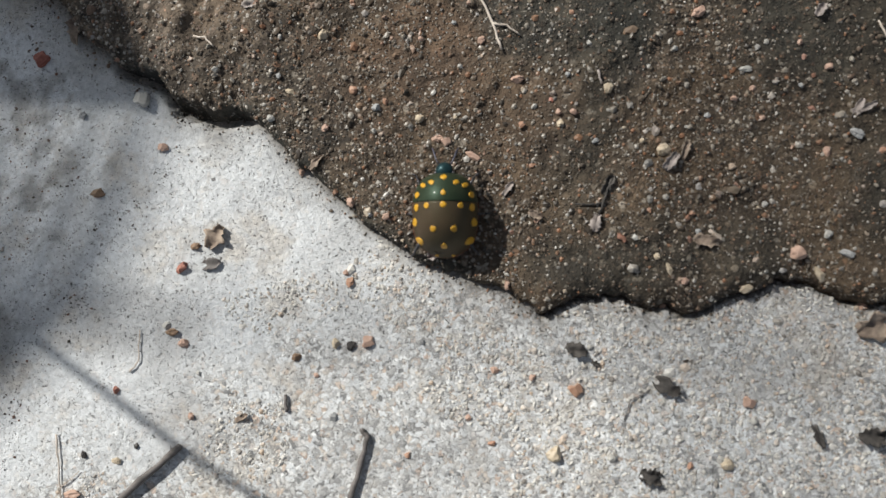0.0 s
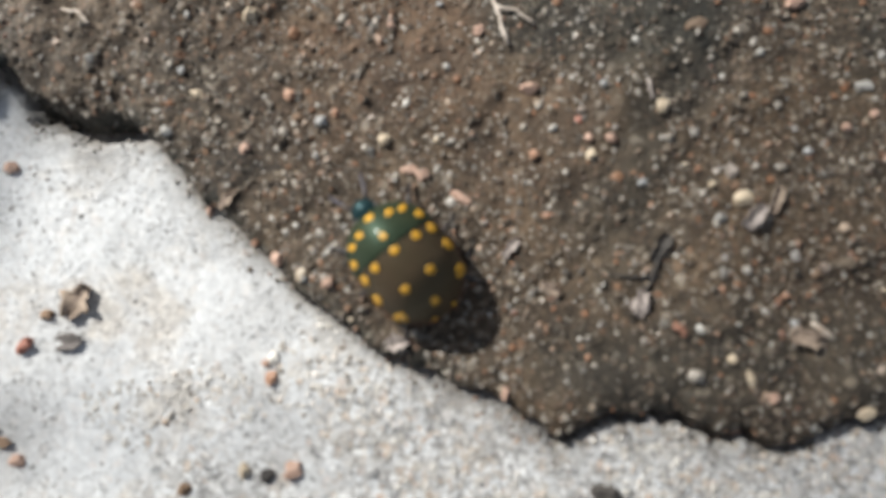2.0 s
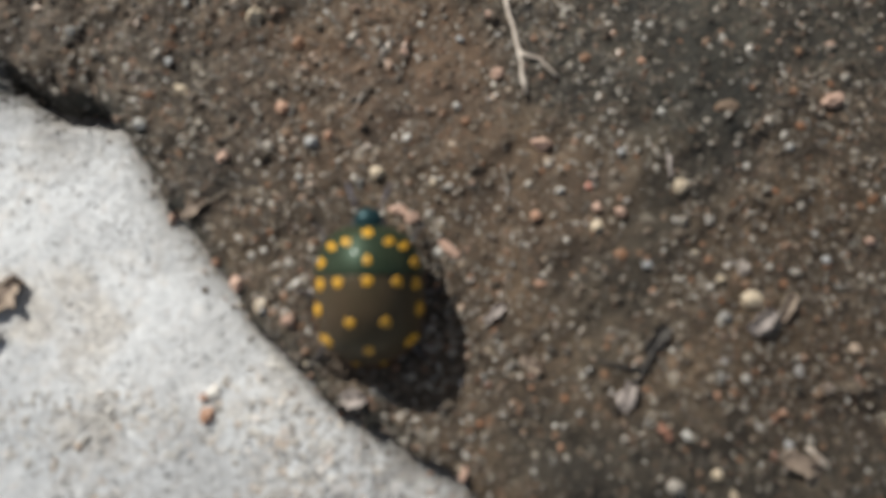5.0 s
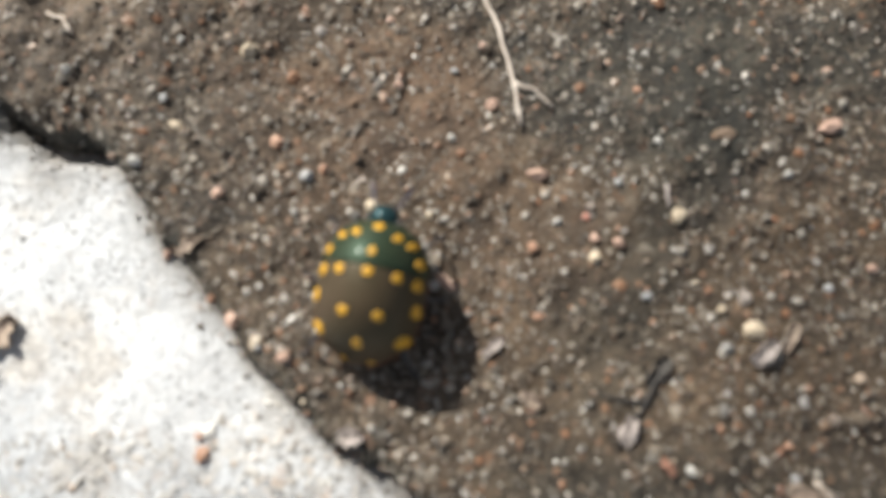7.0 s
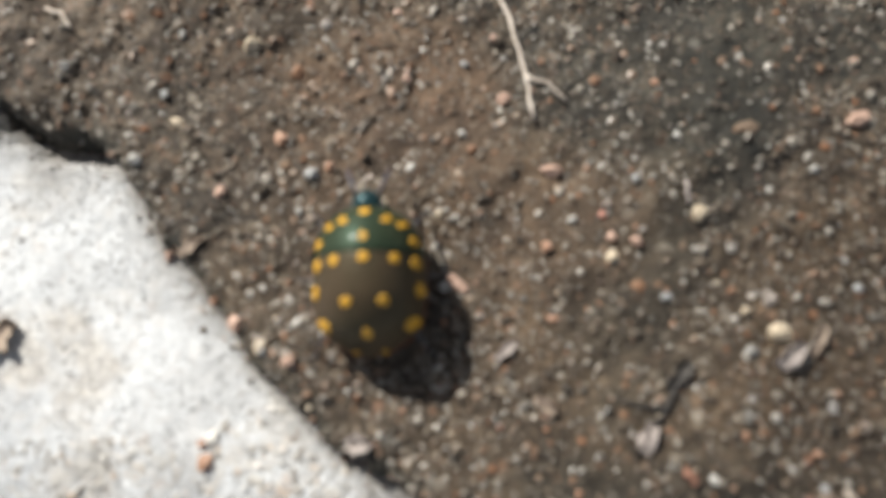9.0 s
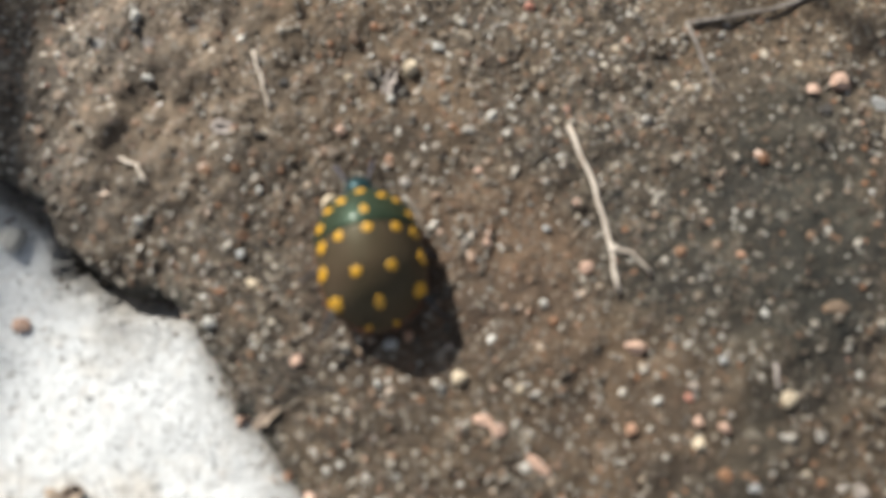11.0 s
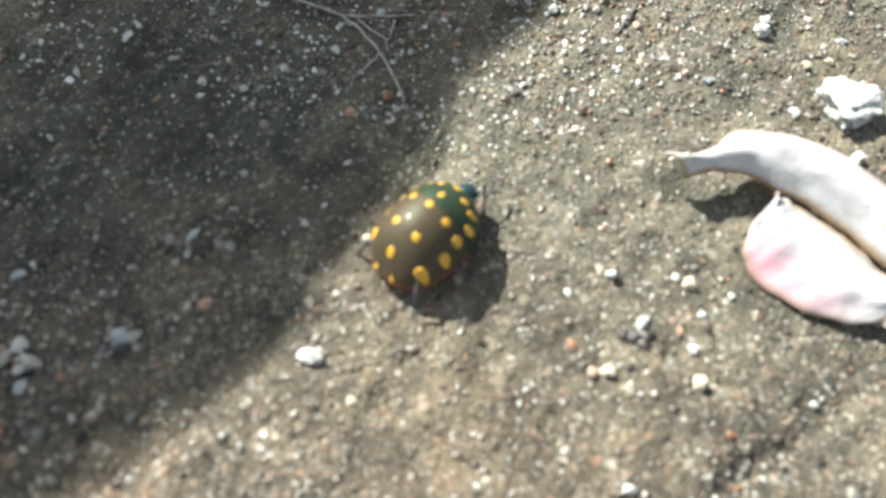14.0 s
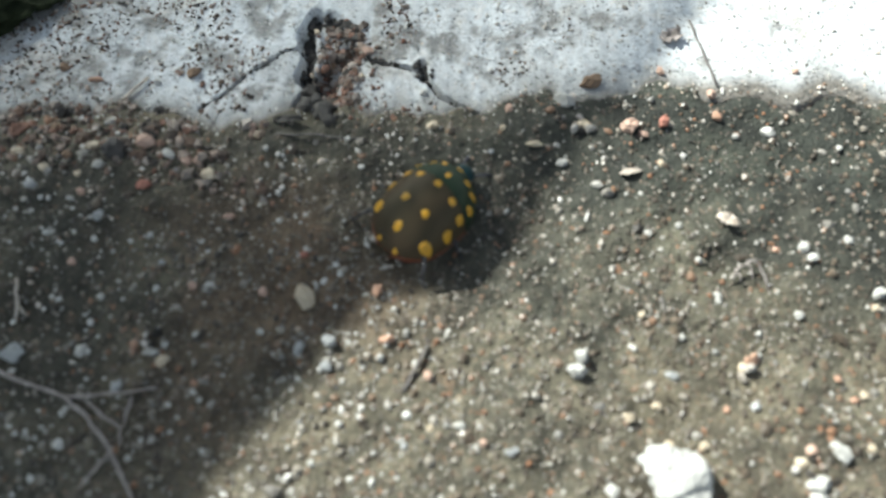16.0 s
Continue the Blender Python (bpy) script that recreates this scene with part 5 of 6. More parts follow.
# ---- the fallen pale pink bract ----
def petal_material():
    m, nt, b = shade("bract", 0.55)
    vec = coords(nt)
    f = noise_tex(nt, vec, 0.5, 5, 0.6)
    vein = noise_tex(nt, vec, 2.2, 3)
    uv = nt.nodes.new("ShaderNodeAttribute")
    uv.attribute_name = "blush"
    col = ramp(nt, f, [(0.28, (0.28, 0.26, 0.245)), (0.45, (0.40, 0.38, 0.38)), (0.65, (0.455, 0.435, 0.44))])
    col = mix(nt, uv.outputs["Fac"], col, (0.46, 0.25, 0.29))
    col = mix(nt, ramp(nt, vein, [(0.55, (0, 0, 0)), (0.75, (1, 1, 1))]), col, mix(nt, 0.35, col, (0.28, 0.19, 0.11)))
    rim = nt.nodes.new("ShaderNodeAttribute")
    rim.attribute_name = "rim"
    col = mix(nt, rim.outputs["Fac"], col, (0.22, 0.14, 0.075))
    nt.links.new(col, b.inputs["Base Color"])
    b.inputs["Subsurface Weight"].default_value = 0.15
    b.inputs["Subsurface Radius"].default_value = (0.001, 0.0007, 0.0005)
    bump(nt, b, vein, 0.10, 0.6)
    return m


BRACT = petal_material()


def curve_at(pts, s):
    xs = np.linspace(0, 1, len(pts))
    return [spline(s, xs, [p[k] for p in pts]) for k in range(3)]


def petal_sheet(name, inner, outer, swell, blush, parent, fold=0.0):
    """A thin sheet between two curves, arched by swell, with a pink flush towards the outer edge."""
    nu, nv = 44, 18
    top, flush, edge = [], [], []
    for i in range(nu + 1):
        u = i / nu
        a, b = curve_at(inner, u), curve_at(outer, u)
        for j in range(nv + 1):
            v = j / nv
            arch = math.sin(math.pi * v) if not fold else (v / fold if v < fold else max(0.0, (1 - v) / (1 - fold))) ** 0.8
            curl = 0.5 * math.sin(u * 9 + swell) * max(0.0, v - 0.8) * 2
            z = a[2] + (b[2] - a[2]) * v + swell * arch + curl + 0.34 * noise.noise((u * 4.5, v * 2.6, swell * 7)) + 0.20 * noise.noise((u * 14, v * 5, swell * 3)) + 0.09 * noise.noise((u * 30, v * 11, 4.0))
            wav = 0.22 * noise.noise((u * 12, 3.0 * v, 9.0)) * abs(2 * v - 1)
            top.append((a[0] + (b[0] - a[0]) * v + wav, a[1] + (b[1] - a[1]) * v + wav, z))
            near = min(v, 1 - v, u * 2)
            edge.append(max(0.0, 1 - near * 11) * (0.75 + 0.5 * noise.noise((i * 0.2, j, 2.0))) + 0.5 * max(0.0, 0.16 - v) / 0.16)
            flush.append(blush * max(0.0, min(1.0, (v - (fold or 0.35)) / 0.22)) * max(0.0, math.sin(math.pi * min(1.0, 0.02 + u * 1.15))) ** 1.3)
    n, w = len(top), nv + 1
    verts = top + [(a, b, c - 0.13) for a, b, c in top]
    faces = []
    for i in range(nu):
        for j in range(nv):
            a, b, c, d = i * w + j, i * w + j + 1, (i + 1) * w + j + 1, (i + 1) * w + j
            faces += [(a, b, c, d), (d + n, c + n, b + n, a + n)]
    rim = list(range(w)) + [i * w + nv for i in range(1, nu + 1)] + [nu * w + j for j in range(nv - 1, -1, -1)] + [i * w for i in range(nu - 1, 0, -1)]
    for a, b in zip(rim, rim[1:] + rim[:1]):
        faces.append((b, a, a + n, b + n))
    ob = from_arrays(name, np.array(verts), faces, BRACT, parent)
    ob.data.attributes.new("blush", "FLOAT", "POINT").data.foreach_set("value", flush + flush)
    ob.data.attributes.new("rim", "FLOAT", "POINT").data.foreach_set("value", [max(0.0, e) for e in edge + edge])
    return ob


bract = tagged(new("fallen_bract"), "withered white and pink bract curled on the mortar", "petal")
petal_sheet("upper_half", [(19.2, 60.4, 1.9), (20.8, 60.9, 2.5), (23.1, 61.3, 2.5), (25.7, 60.8, 1.9), (28.3, 59.9, 1.6), (30.9, 58.5, 1.5), (33.3, 56.7, 1.4), (35.7, 54.8, 1.3), (37.6, 53.1, 1.1), (39.8, 50.9, 0.8)],
            [(17.1, 62.2, 2.2), (19.0, 62.2, 2.4), (21.2, 63.1, 2.7), (22.8, 64.7, 3.2), (26.5, 65.1, 3.3), (30.2, 64.2, 3.2), (33.5, 62.3, 3.0), (36.3, 59.4, 2.7), (38.6, 56.9, 2.2), (39.9, 52.8, 1.3)], 1.2, 0.16, bract)
petal_sheet("lower_half", [(26.4, 60.3, 1.7), (28.4, 59.8, 1.4), (31.0, 58.4, 1.2), (33.4, 56.6, 1.1), (35.6, 54.8, 1.0), (36.8, 53.6, 0.9)],
            [(26.5, 60.0, 1.6), (24.6, 56.8, 0.7), (25.0, 53.9, 0.4), (28.6, 51.4, 0.35), (32.6, 50.8, 0.4), (35.8, 51.6, 0.5)], 0.95, 0.9, bract, 0.52)
petal_sheet("small_lobe", [(35.6, 52.4, 0.9), (37.4, 52.0, 1.0), (39.6, 51.2, 0.8)], [(34.4, 50.9, 0.5), (36.6, 50.6, 0.4), (39.2, 50.5, 0.5)], 0.5, 0.05, bract)
tube("bract_stalk", [(39.4, 51.6, 0.9), (41.5, 49.8, 0.7), (43.0, 47.0, 0.6), (44.0, 44.5, 0.5)], [0.35, 0.4, 0.32, 0.25], HUSK, bract)


# ---- dark soil in the slab's cracks ----
def crack_soil(points, r, count, seed):
    """Dark crumbs lying along a crack."""
    rng = np.random.RandomState(seed)
    p = np.array(points, float)
    k = rng.randint(len(p) - 1, size=count)
    at = p[k] + (p[k + 1] - p[k]) * rng.uniform(0, 1, (count, 1)) + rng.normal(0, r, (count, 2))
    return scatter("crack_soil", at[:, 0], at[:, 1], r * np.exp(0.35 * rng.normal(size=count)), CHAR, "dark soil crumbs packed in a crack of the slab", seed, sink=0.2, cuts=1)


crack_soil([(1.7, 109.8), (1.2, 107.6), (1.9, 105.3), (1.6, 103.2), (2.7, 101.2), (2.3, 99.8)], 0.30, 240, 401)
crack_soil([(2.0, 101.5), (3.4, 100.2), (4.4, 98.4)], 0.34, 110, 402)
crack_soil([(1.6, 109.6), (3.2, 109.9), (4.8, 109.2), (5.8, 107.6)], 0.22, 90, 403)
crack_soil([(6.4, 105.9), (7.8, 105.1), (9.5, 104.9), (12.0, 104.6), (14.3, 102.0), (18.0, 100.2)], 0.13, 230, 404)
crack_soil([(1.4, 106.2), (-0.8, 105.4), (-2.0, 104.0), (-3.4, 102.9), (-5.1, 100.7), (-7.2, 98.7)], 0.10, 220, 405)
crack_soil([(11.8, 105.3), (12.8, 104.2)], 0.26, 40, 406)


# ---- a plant added overhead, out of view, whose leaves shade the ground ----
LIFT = 130.0


def over(x, y, lift=LIFT):
    """The place at a height whose shadow falls on (x, y)."""
    return (x + SUN_TO.x / SUN_TO.z * lift, y + SUN_TO.y / SUN_TO.z * lift, lift)


def broad_leaf(outline, parent, lift=LIFT):
    bm = bmesh.new()
    top = [bm.verts.new(Vector(over(x, y, lift)) * MM) for x, y in outline]
    bm.faces.new(top)
    geo = bmesh.ops.extrude_face_region(bm, geom=list(bm.faces))
    for v in geo["geom"]:
        if isinstance(v, bmesh.types.BMVert):
            v.co.z += 0.4 * MM
    return part("leaf", bm, LEAF_GREEN, parent, smooth=False)


plant = tagged(new("unseen_shade_plant"), "unseen leafy green plant added to shade the cement", "plant")
# outline of the wanted shade, carried up towards the sun as one leaf
SHADE = [(-62, -5), (-46, -5.5), (-41, -5.5), (-39.6, -4), (-41.5, 1), (-43.5, 7), (-43, 13.4), (-37.5, 17.6), (-32.4, 21.5), (-25.3, 27.2),
         (-20, 31.6), (-16.2, 35.6), (-11.7, 40), (-8.8, 45.3), (-7.8, 49), (-5.8, 53.3), (-2.9, 59), (-0.5, 66), (2.5, 71.5), (7, 77), (10.4, 82), (13.8, 83.6),
         (12.5, 87), (-130, 87), (-130, 0)]
broad_leaf(SHADE, plant)


def frond(parent, lift=LIFT + 1.0):
    """A feathery frond of narrow leaflets side by side, with slits of light between them."""
    wide, pitch = 1.36, 1.6
    for k in range(91):
        x = -100 + pitch * k
        y = max(84.0, float(np.interp(x, [18.8, 20.1, 22.8, 25.6, 30, 34.5, 39.2, 42, 45.6], [84, 85.5, 89.7, 95, 101, 107.8, 114.8, 125, 140])))
        V = []
        slim = wide - float(np.interp(x, [-30, 0, 40], [0.0, 0.2, 0.55]))
        for yy, w in ((y, pitch + 0.02), (y + 12, slim), (154, slim)):
            p = Vector(over(x, yy, lift))
            V += [p + Vector((s * w / 2, 0, up)) for up in (0, 0.04) for s in (-1, 1)]
        Fa = [(0, 1, 3, 2), (8, 10, 11, 9)]
        for i in (0, 4):
            Fa += [(i, i + 4, i + 5, i + 1), (i + 2, i + 3, i + 7, i + 6), (i, i + 2, i + 6, i + 4), (i + 1, i + 5, i + 7, i + 3)]
        from_arrays("leaflet", np.array([v[:] for v in V]), Fa, LEAF_GREEN, parent, smooth=False)
    tube("midrib", [Vector(over(x, 149, lift)) + Vector((0, 0, 0.8)) for x in (-101, -50, 0, 46)], [1.4, 1.2, 0.9, 0.5], STEM_GREEN, parent)


# unseen frond added to let part light onto the far slab
frond(plant)


def blade(x0, y0, x1, y1, wide, lift, parent):
    """A long narrow leaf whose shadow runs from one ground point to the other."""
    a, b = Vector(over(x0, y0, lift)), Vector(over(x1, y1, lift))
    side = (b - a).cross(Vector((0, 0, 1))).normalized() * wide / 2
    V, n = [], 12
    for k in range(n + 1):
        s = k / n
        p = a + (b - a) * s + Vector((0, 0, 3 * math.sin(s * 5)))
        w = side * max(0.05, math.sin(math.pi * min(1.0, 0.12 + 0.88 * s)) ** 0.25)
        for up in (0.0, 0.3):
            V += [p - w + Vector((0, 0, up)), p + w + Vector((0, 0, up))]
    Fa = [(0, 1, 3, 2), (4 * n, 4 * n + 2, 4 * n + 3, 4 * n + 1)]
    for k in range(n):
        i, j = 4 * k, 4 * k + 4
        Fa += [(i, j, j + 1, i + 1), (i + 2, i + 3, j + 3, j + 2), (i, i + 2, j + 2, j), (i + 1, j + 1, j + 3, i + 3)]
    return from_arrays("leaf", np.array([v[:] for v in V]), Fa, LEAF_GREEN, parent)


# blades added out of view to dim the ground at left and right
grass = tagged(new("unseen_shade_grass"), "unseen green grass blades added to part-shade the cement", "grass")
for k in range(9):
    blade(-40.5 - 5.2 * k, -3, -66 - 5.2 * k, -58, 3.8, 330.0, grass)
for k in range(12):
    blade(14 + 7.5 * k, -62 + 2 * k, 20 + 7.5 * k, 4 + 2 * k, 2.1, 760.0, grass)
tube("stem", [(-900, 620, -1.4), (-880, 600, 300), tuple(Vector(over(-60, -30, 330))), tuple(Vector(over(40, -30, 760)))], [3, 2.6, 1.6, 1.0], STEM_GREEN, grass)
foot = Vector((-330, 260, -1.4))
hub = Vector(over(-70, 60)) + Vector((0, 0, 2))
tube("stem", [foot, foot + Vector((20, -15, 80)), (foot + hub) / 2 + Vector((0, 0, 60)), hub], [4, 3.6, 2.6, 1.5], STEM_GREEN, plant)
tube("tendril", [Vector(over(x, y)) for x, y in ((-70, 12), (-45, 19), (-26.7, 23), (-12.5, 25.2), (-4.4, 27.2), (3, 27.3), (9.1, 25.7), (20, 20))], [0.7] * 8, STEM_GREEN, plant)
tube("tendril", [Vector(over(x, y, 90.0)) for x, y in ((-80, -22), (-53, -33), (-41.9, -39.7), (-33.7, -44.9), (-25, -49.4), (-10, -56))], [0.5] * 6, STEM_GREEN, plant)


# ---- the shield bug ----
def shell_material(name, col, second, tint, rough, coat=0.08):
    m, nt, b = shade(name, rough, 0.0, 0.22)
    f = noise_tex(nt, coords(nt), 0.35, 3)
    fine = noise_tex(nt, coords(nt), 9.0, 2)
    nt.links.new(ramp(nt, f, [(0.35, col), (0.7, second)]), b.inputs["Base Color"])
    b.inputs["Specular Tint"].default_value = (*tint, 1)
    b.inputs["Coat Weight"].default_value = coat
    b.inputs["Coat Roughness"].default_value = 0.13
    b.inputs["Coat Tint"].default_value = (*tint, 1)
    pits, _, _ = cells(nt, coords(nt), 4.5)
    bump(nt, b, mix(nt, 0.5, fine, ramp(nt, pits, [(0.15, BLACK), (0.4, WHITE)])), 0.035, 0.55)
    return m


GREEN_SHELL = shell_material("green_shell", (0.020, 0.030, 0.018), (0.029, 0.035, 0.019), (0.65, 1.0, 0.8), 0.46, 0.06)
BROWN_SHELL = shell_material("bronze_shell", (0.050, 0.038, 0.023), (0.064, 0.043, 0.028), (0.95, 1.0, 0.75), 0.5, 0.05)
BELLY = solid_material("belly", (0.24, 0.052, 0.015), (0.10, 0.026, 0.012), 0.45, 0.6)
SPOT = solid_material("yellow_spot", (0.50, 0.255, 0.013), (0.57, 0.32, 0.024), 0.42, 3.0, relief=0.0)
HEAD_BLUE = shell_material("blue_green_head", (0.010, 0.024, 0.030), (0.013, 0.030, 0.028), (0.5, 0.9, 1.0), 0.35)
LEG = solid_material("bug_leg", (0.02, 0.02, 0.024), (0.05, 0.045, 0.05), 0.4, 2.0)
WING = solid_material("wing_membrane", (0.008, 0.007, 0.007), (0.024, 0.018, 0.016), 0.3, 0.8)
ANTENNA = solid_material("antenna", (0.035, 0.035, 0.055), (0.075, 0.07, 0.095), 0.4, 2.0)
WING_VEIN = solid_material("wing_vein", (0.10, 0.16, 0.13), (0.20, 0.24, 0.19), 0.4, 1.0)

BODY_Y = [-3.95, -3.75, -3.3, -2.6, -0.9, 0.6, 1.7, 2.9, 3.9, 4.6, 5.0]
BODY_W = [0.5, 1.05, 1.9, 2.72, 3.4, 3.52, 3.5, 3.28, 2.85, 2.25, 1.6]
BODY_H = [1.0, 1.45, 2.2, 3.35, 4.72, 5.05, 5.05, 4.88, 4.4, 3.85, 3.2]


def body_z(x, y, grow=0.0):
    w, h = spline(y, BODY_Y, BODY_W) + grow, spline(y, BODY_Y, BODY_H) + grow
    rim = 1.1
    return rim + (h - rim) * max(0.0, 1 - min(1.0, abs(x) / w) ** 2.0) ** 0.55


def body_shell(name, y0, y1, material, parent, grow=0.0, curve=0.0, rows=26, cols=30, skirt=0.55):
    """A stretch of the domed back, closed below. curve: how far the ends bow backward at the sides."""
    bm = bmesh.new()
    grid = []
    for i in range(rows + 1):
        line = []
        for j in range(cols + 1):
            a = math.pi * (j / cols - 0.5)
            s = math.sin(a)
            y = y0 + (y1 - y0) * i / rows
            if curve:
                fade = 1 - i / rows if y0 > 0 else i / rows
                y -= curve * s * s * fade
            w = spline(y, BODY_Y, BODY_W) + grow
            line.append(bm.verts.new(Vector((w * s, y, body_z(w * s, y, grow))) * MM))
        low = [bm.verts.new(Vector((line[c].co.x * 0.9, line[c].co.y, (1.25 - skirt) * MM))) for c in (cols, 0)]
        grid.append(line + low)
    n = cols + 3
    for i in range(rows):
        for j in range(n):
            k = (j + 1) % n
            bm.faces.new((grid[i][j], grid[i][k], grid[i + 1][k], grid[i + 1][j]))
    bm.faces.new(grid[0])
    bm.faces.new(grid[-1][::-1])
    return part(name, bm, material, parent)


bug = tagged(new("shield_bug"), "green and bronze shield bug with yellow spots walking on mortar", "insect")
pronotum = body_shell("pronotum", 2.05, 5.0, GREEN_SHELL, bug, 0.05, curve=-0.0)
scutellum = body_shell("scutellum", -3.95, 2.10, BROWN_SHELL, bug)
abdomen = body_shell("abdomen", -3.85, 3.0, BELLY, bug, 0.03, skirt=0.7)
for v in abdomen.data.vertices:
    v.co.z = min(v.co.z, 1.35 * MM)
tagged(pronotum, "dark metallic green front shield with yellow spots")
tagged(scutellum, "domed bronze back shield with yellow spots")

SPOTS_FRONT = [(0, 4.55, 0.36, 0.30, 0), (-1.25, 4.0, 0.33, 0.26, -25), (1.25, 4.0, 0.33, 0.26, 25), (-2.15, 3.75, 0.36, 0.25, -35), (2.15, 3.75, 0.36, 0.25, 35),
               (0, 2.9, 0.25, 0.32, 0), (-2.8, 2.75, 0.28, 0.34, 0), (2.8, 2.75, 0.28, 0.34, 0)]
SPOTS_BACK = [(0, 1.68, 0.34, 0.32, 0), (-1.71, 1.6, 0.30, 0.33, 0), (1.71, 1.6, 0.30, 0.33, 0), (-2.85, 1.45, 0.28, 0.40, 0), (2.85, 1.45, 0.28, 0.40, 0),
              (-1.04, -0.78, 0.34, 0.32, 0), (1.04, -0.78, 0.34, 0.32, 0), (-3.06, -0.11, 0.30, 0.44, 0), (3.06, -0.11, 0.30, 0.44, 0),
              (0, -2.57, 0.33, 0.34, 0), (-2.58, -2.05, 0.54, 0.34, -38), (2.58, -2.05, 0.54, 0.34, 38),
              (-0.85, -3.62, 0.22, 0.14, 0), (0.85, -3.62, 0.22, 0.14, 0)]


def spot(x, y, rx, ry, turn, parent, grow):
    bm = bmesh.new()
    c, s = math.cos(radians(turn)), math.sin(radians(turn))
    rings = [(0.0, 0.045), (0.55, 0.045), (0.9, 0.035), (1.0, -0.05)]
    mid = bm.verts.new(Vector((x, y, body_z(x, y, grow) + rings[0][1])) * MM)
    last = None
    w = 0.0
    for k, up in rings[1:]:
        ring = []
        for q in range(14):
            a = 2 * math.pi * q / 14
            wob = 1 + 0.06 * math.sin(3 * a + x * 5 + y)
            u, v = k * rx * wob * math.cos(a), k * ry * wob * math.sin(a)
            px, py = x + u * c - v * s, y + u * s + v * c
            lim = spline(py, BODY_Y, BODY_W) + grow - 0.01
            px = max(-lim, min(lim, px))
            ring.append(bm.verts.new(Vector((px + 0.02 * px, py, body_z(px, py, grow) + up)) * MM))
        for q in range(14):
            n = (q + 1) % 14
            bm.faces.new((mid, ring[q], ring[n]) if last is None else (last[q], ring[q], ring[n], last[n]))
        last = ring
    return part("spot", bm, SPOT, parent)


for row in SPOTS_FRONT:
    spot(*row, pronotum, 0.05)
for row in SPOTS_BACK:
    spot(*row, scutellum, 0.0)


def blob(name, at, size, material, parent, label="", seg=14):
    bm = bmesh.new()
    bmesh.ops.create_uvsphere(bm, u_segments=seg, v_segments=seg // 2 + 2, radius=1.0)
    for v in bm.verts:
        v.co = Vector((v.co.x * size[0] + at[0], v.co.y * size[1] + at[1], v.co.z * size[2] + at[2])) * MM
    return part(name, bm, material, parent, label)


head = blob("head", (0, 5.25, 2.3), (1.0, 1.0, 0.75), HEAD_BLUE, bug, "dark blue-green head")
for side in (-1, 1):
    blob("eye", (side * 0.9, 5.05, 2.45), (0.27, 0.28, 0.27), LEG, head, seg=10)
    tube("antenna", [(side * 0.5, 5.9, 2.0), (side * 0.8, 6.3, 2.1), (side * 1.0, 6.8, 1.9), (side * 1.2, 7.4, 1.5), (side * 1.4, 7.9, 1.1)], [0.08, 0.08, 0.10, 0.12, 0.07], ANTENNA, head)

LEGS = [(2.6, 3.2, 5.0), (0.6, 4.2, 0.9), (-1.4, 3.6, -3.6)]
legs = []
for n, (hy, fx, fy) in enumerate(LEGS):
    for side in (-1, 1):
        pivot = new("leg")
        pivot.parent = bug
        pivot.matrix_basis = pose(side * 2.0 * MM, hy * MM, 1.0 * MM)
        dx, dy = side * (fx - 2.0), fy - hy
        tube("femur", [(0, 0, 0), (dx * 0.45, dy * 0.45, 0.7), (dx * 0.62, dy * 0.62, 0.75)], [0.22, 0.24, 0.16], LEG, pivot)
        tube("tibia", [(dx * 0.62, dy * 0.62, 0.75), (dx * 0.9, dy * 0.9, -0.3), (dx, dy, -0.9)], [0.15, 0.12, 0.09], LEG, pivot)
        tube("foot", [(dx, dy, -0.85), (dx * 1.1 + side * 0.15, dy * 1.08, -0.95), (dx * 1.2 + side * 0.3, dy * 1.15, -0.97)], [0.09, 0.1, 0.05], LEG, pivot)
        legs.append((pivot, side, hy, n))

# the dark hind wing that slips out beside the back and folds away
bm = bmesh.new()
outline = [(0, 0.1), (-0.3, -0.4), (-0.6, -1.6), (-0.85, -3.0), (-0.9, -3.9), (-0.5, -4.4), (0.2, -4.5), (0.8, -4.2), (0.9, -2.6), (0.7, -1.0), (0.4, -0.1)]
up = [bm.verts.new(Vector((x, y, 0.10 * math.sin(x * 5 + y * 2))) * MM) for x, y in [(1.15 * a, 1.27 * c) for a, c in outline]]
bm.faces.new(up)
geo = bmesh.ops.extrude_face_region(bm, geom=list(bm.faces))
for v in geo["geom"]:
    if isinstance(v, bmesh.types.BMVert):
        v.co.z += 0.06 * MM
wing = part("hind_wing", bm, WING, bug, "dark membranous hind wing")
tube("wing_vein", [(-0.05, 0.1, 0.06), (-0.4, -0.55, 0.06), (-0.72, -2.0, 0.06), (-0.98, -3.8, 0.06)], [0.09, 0.10, 0.08, 0.04], WING_VEIN, wing)

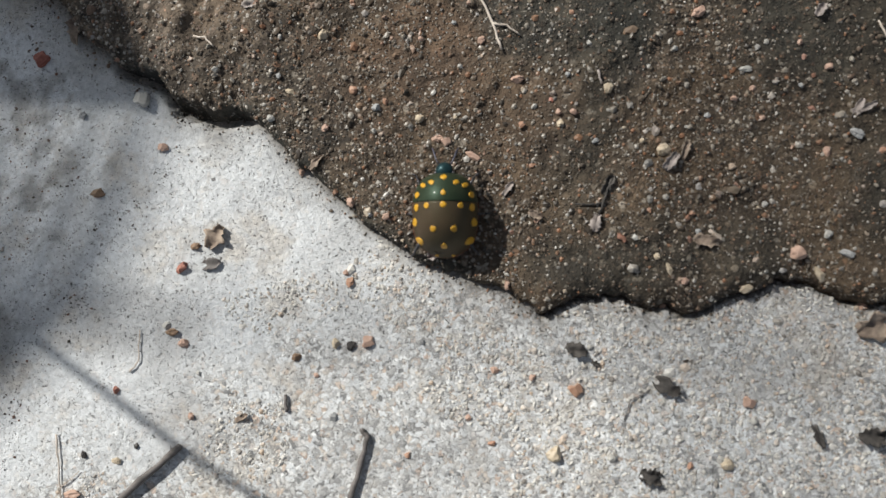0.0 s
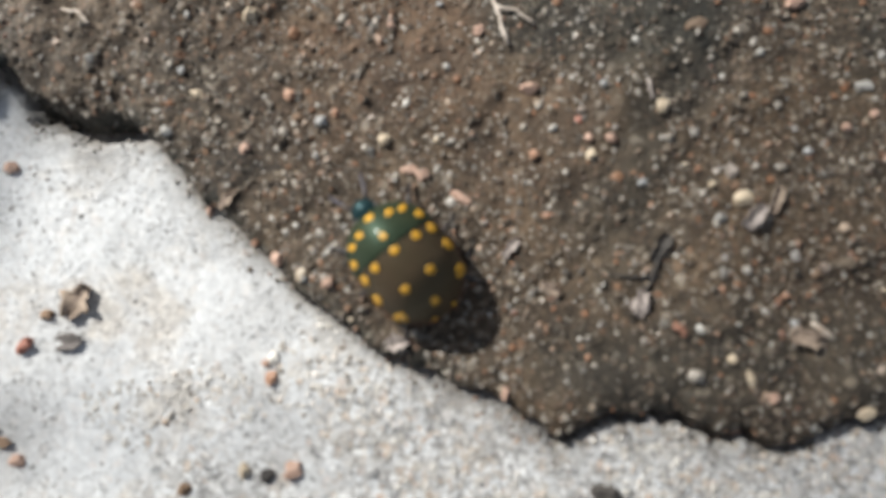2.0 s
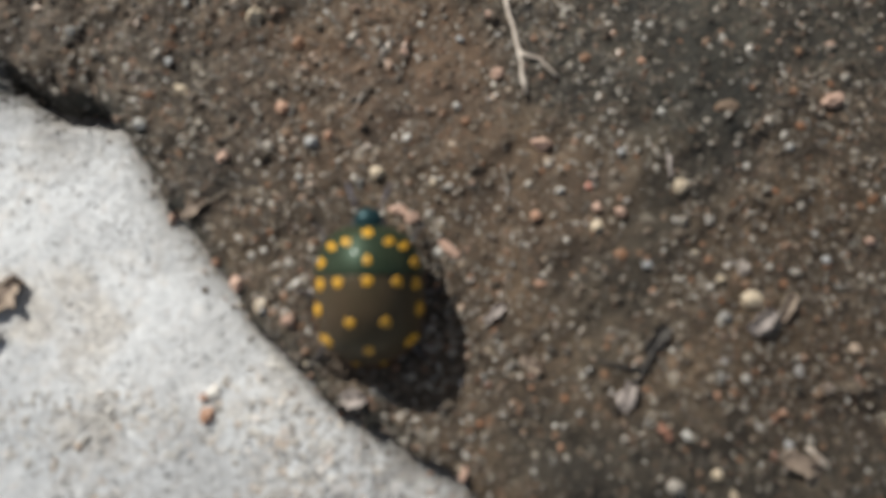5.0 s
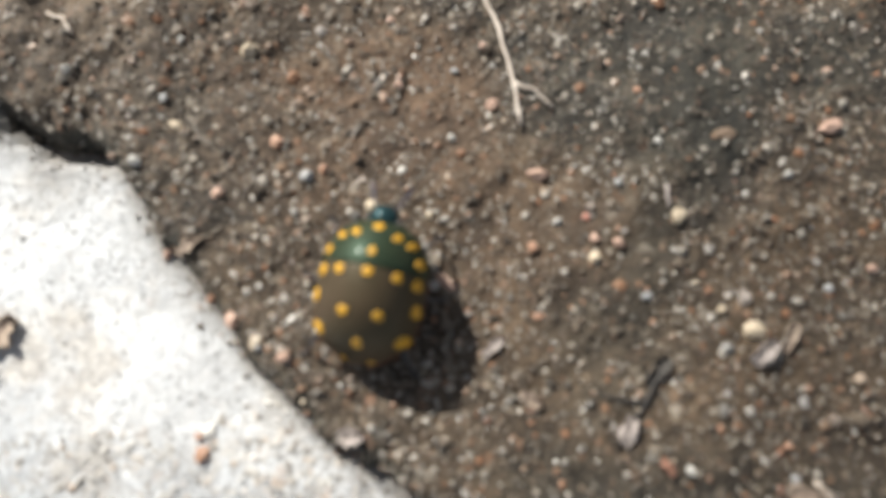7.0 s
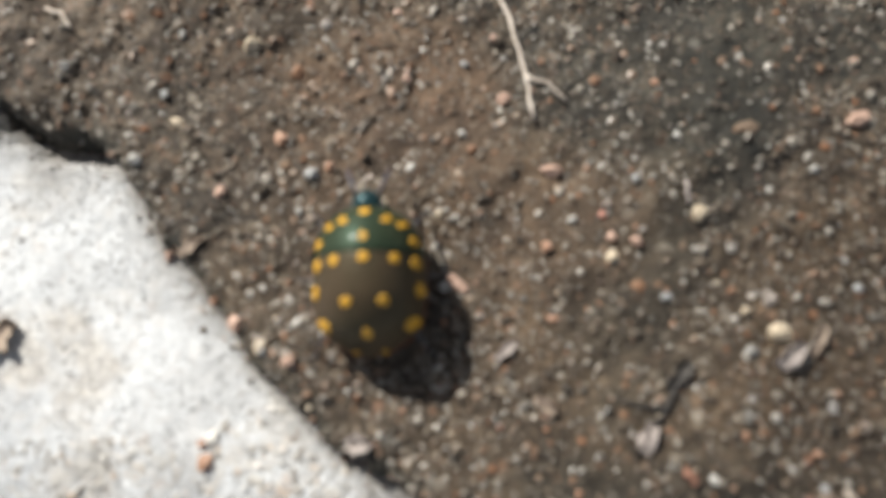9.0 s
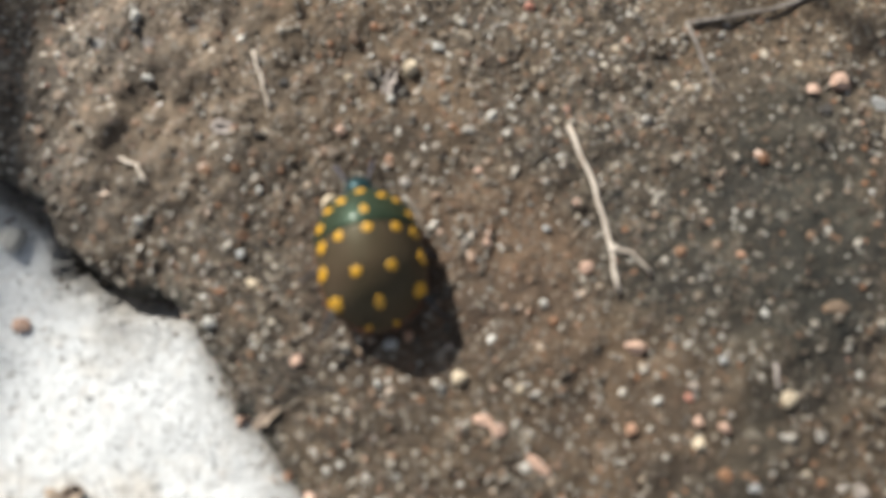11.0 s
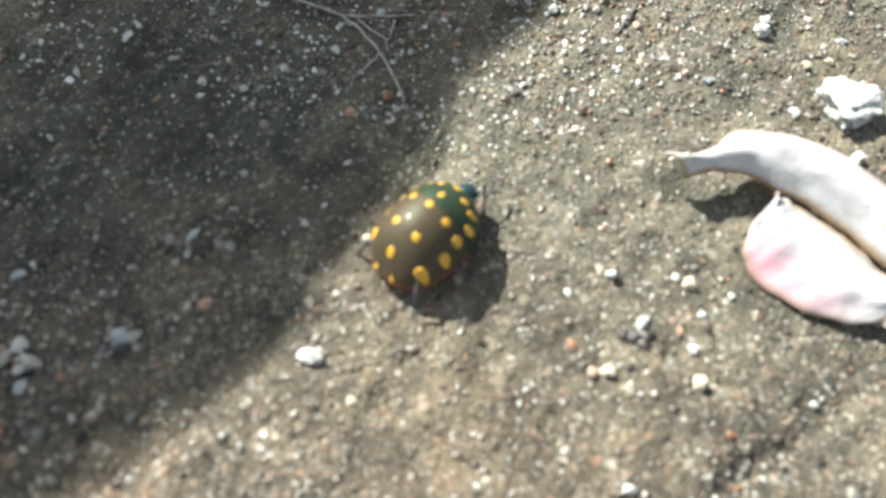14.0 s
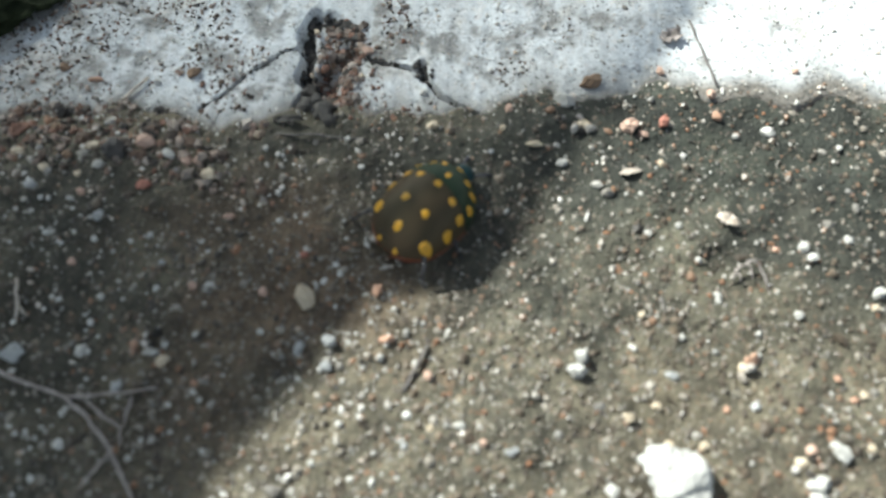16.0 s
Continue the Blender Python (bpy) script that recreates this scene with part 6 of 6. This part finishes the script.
BUG = [
    (0, -5.336, -19.101, -0.025, 5.62, -0.347, 2.132),
    (0.5, -4.768, -17.312, 0.712, -2.285, -5.12, 7.282),
    (1, -5.09, -17.681, 0.324, -4.878, -2.683, 8.118),
    (1.1, -5.2, -17.5, 0.3, -2, -1, 13),
    (1.3, -5.7, -17.35, 0.3, 4.5, 0, 37),
    (1.5, -5.685, -17.41, 0.271, 5.491, 0.157, 42.344),
    (2, -5.718, -17.465, 0.06, 5.128, -0.383, 42.849),
    (2.5, -5.816, -17.497, 0.214, 5.051, 1.132, 43.67),
    (3, -5.836, -17.43, 0.322, 4.956, 0.446, 43.226),
    (3.5, -5.771, -17.373, 0.124, 5.155, -0.136, 42.88),
    (4, -5.831, -17.202, 0.01, 6.962, -0.026, 42.809),
    (4.5, -5.802, -17.314, 0.404, 5.405, 0.399, 42.223),
    (4.65, -5.802, -17.314, 0.404, 5.405, 0.399, 42.223),
    (5, -6.88, -16.61, 0.37, 8.35, 3.8, 14.39),
    (7.2, -7.098, -14.275, 0.585, 2.995, 0.102, 2.005),
    (7.5, -7.098, -14.275, 0.585, 2.995, 0.102, 2.005),
    (8, -7.203, -14.114, 0.545, 5.769, 0.397, 3.098),
    (8.2, -7.203, -14.114, 0.545, 5.769, 0.397, 3.098),
    (10.5, -12.7, -7.459, 0.134, -5.759, 5.77, 43.391),
    (11, -15.78, -2.72, 0.23, -5.53, 6.17, 24.98),
    (11.5, -18.72, 4.62, -0.33, -3.69, 8.92, 17.86),
    (12, -20.128, 13.336, -0.25, -5.646, 4.904, 8.841),
    (12.5, -18.899, 22.034, -0.25, 0.902, -4.647, -17.678),
    (13, -13.72, 32.48, -0.34, 1.55, 2.13, -21.1),
    (13.5, -8.937, 41.366, -0.25, -3.28, -4.932, -28.49),
    (14, -0.672, 51.551, -0.153, -1.637, -9.151, -36.019),
    (14.5, 4.392, 62.304, 0.644, -7.562, 0.571, -24.627),
    (15, 7.013, 73.74, -0.006, -0.64, 8.918, -14.371),
    (15.5, 6.23, 81.861, 0.008, -10.797, 17.437, -5.959),
    (16, 13.24, 89.035, -0.25, -8.321, 1.304, -39.464),
]


def motions():
    walk(bug, [(t, pose(x * MM, y * MM, z * MM, pitch, roll, turn)) for t, x, y, z, pitch, roll, turn in BUG])
    out = [(0.0, 0.0), (0.1, 0.0), (0.2, 0.7), (0.4, 1.0), (0.6, 1.25), (0.75, 1.0), (0.85, 0.85), (1.0, 0.75), (1.15, 0.0), (16.0, 0.0)]
    walk(wing, [(t, pose((-0.9 - 2.2 * min(1, a)) * MM, (2.3 - 0.3 * min(1, a)) * MM, 1.75 * MM, -4, 12, 4 - 30 * a)) for t, a in out])
    lift = [(0.0, 0), (0.1, 0), (0.3, 4), (0.8, 4), (1.1, 0), (16.0, 0)]
    walk(pronotum, [(t, pose(0, 0.0, a * 0.02 * MM, a * 0.5)) for t, a in lift])
    for pivot, side, hy, n in legs:
        rows = []
        for k in range(0, 129):
            t = k / 8
            pace = 1.0 if t < 1.3 or t > 10.2 else 0.35
            phase = math.pi * ((n + (side > 0)) % 2)
            rows.append((t, pose(side * 2.0 * MM, hy * MM, 1.0 * MM, 0, 0, 13 * pace * math.sin(2 * math.pi * 1.6 * t + phase))))
        walk(pivot, rows)


motions()
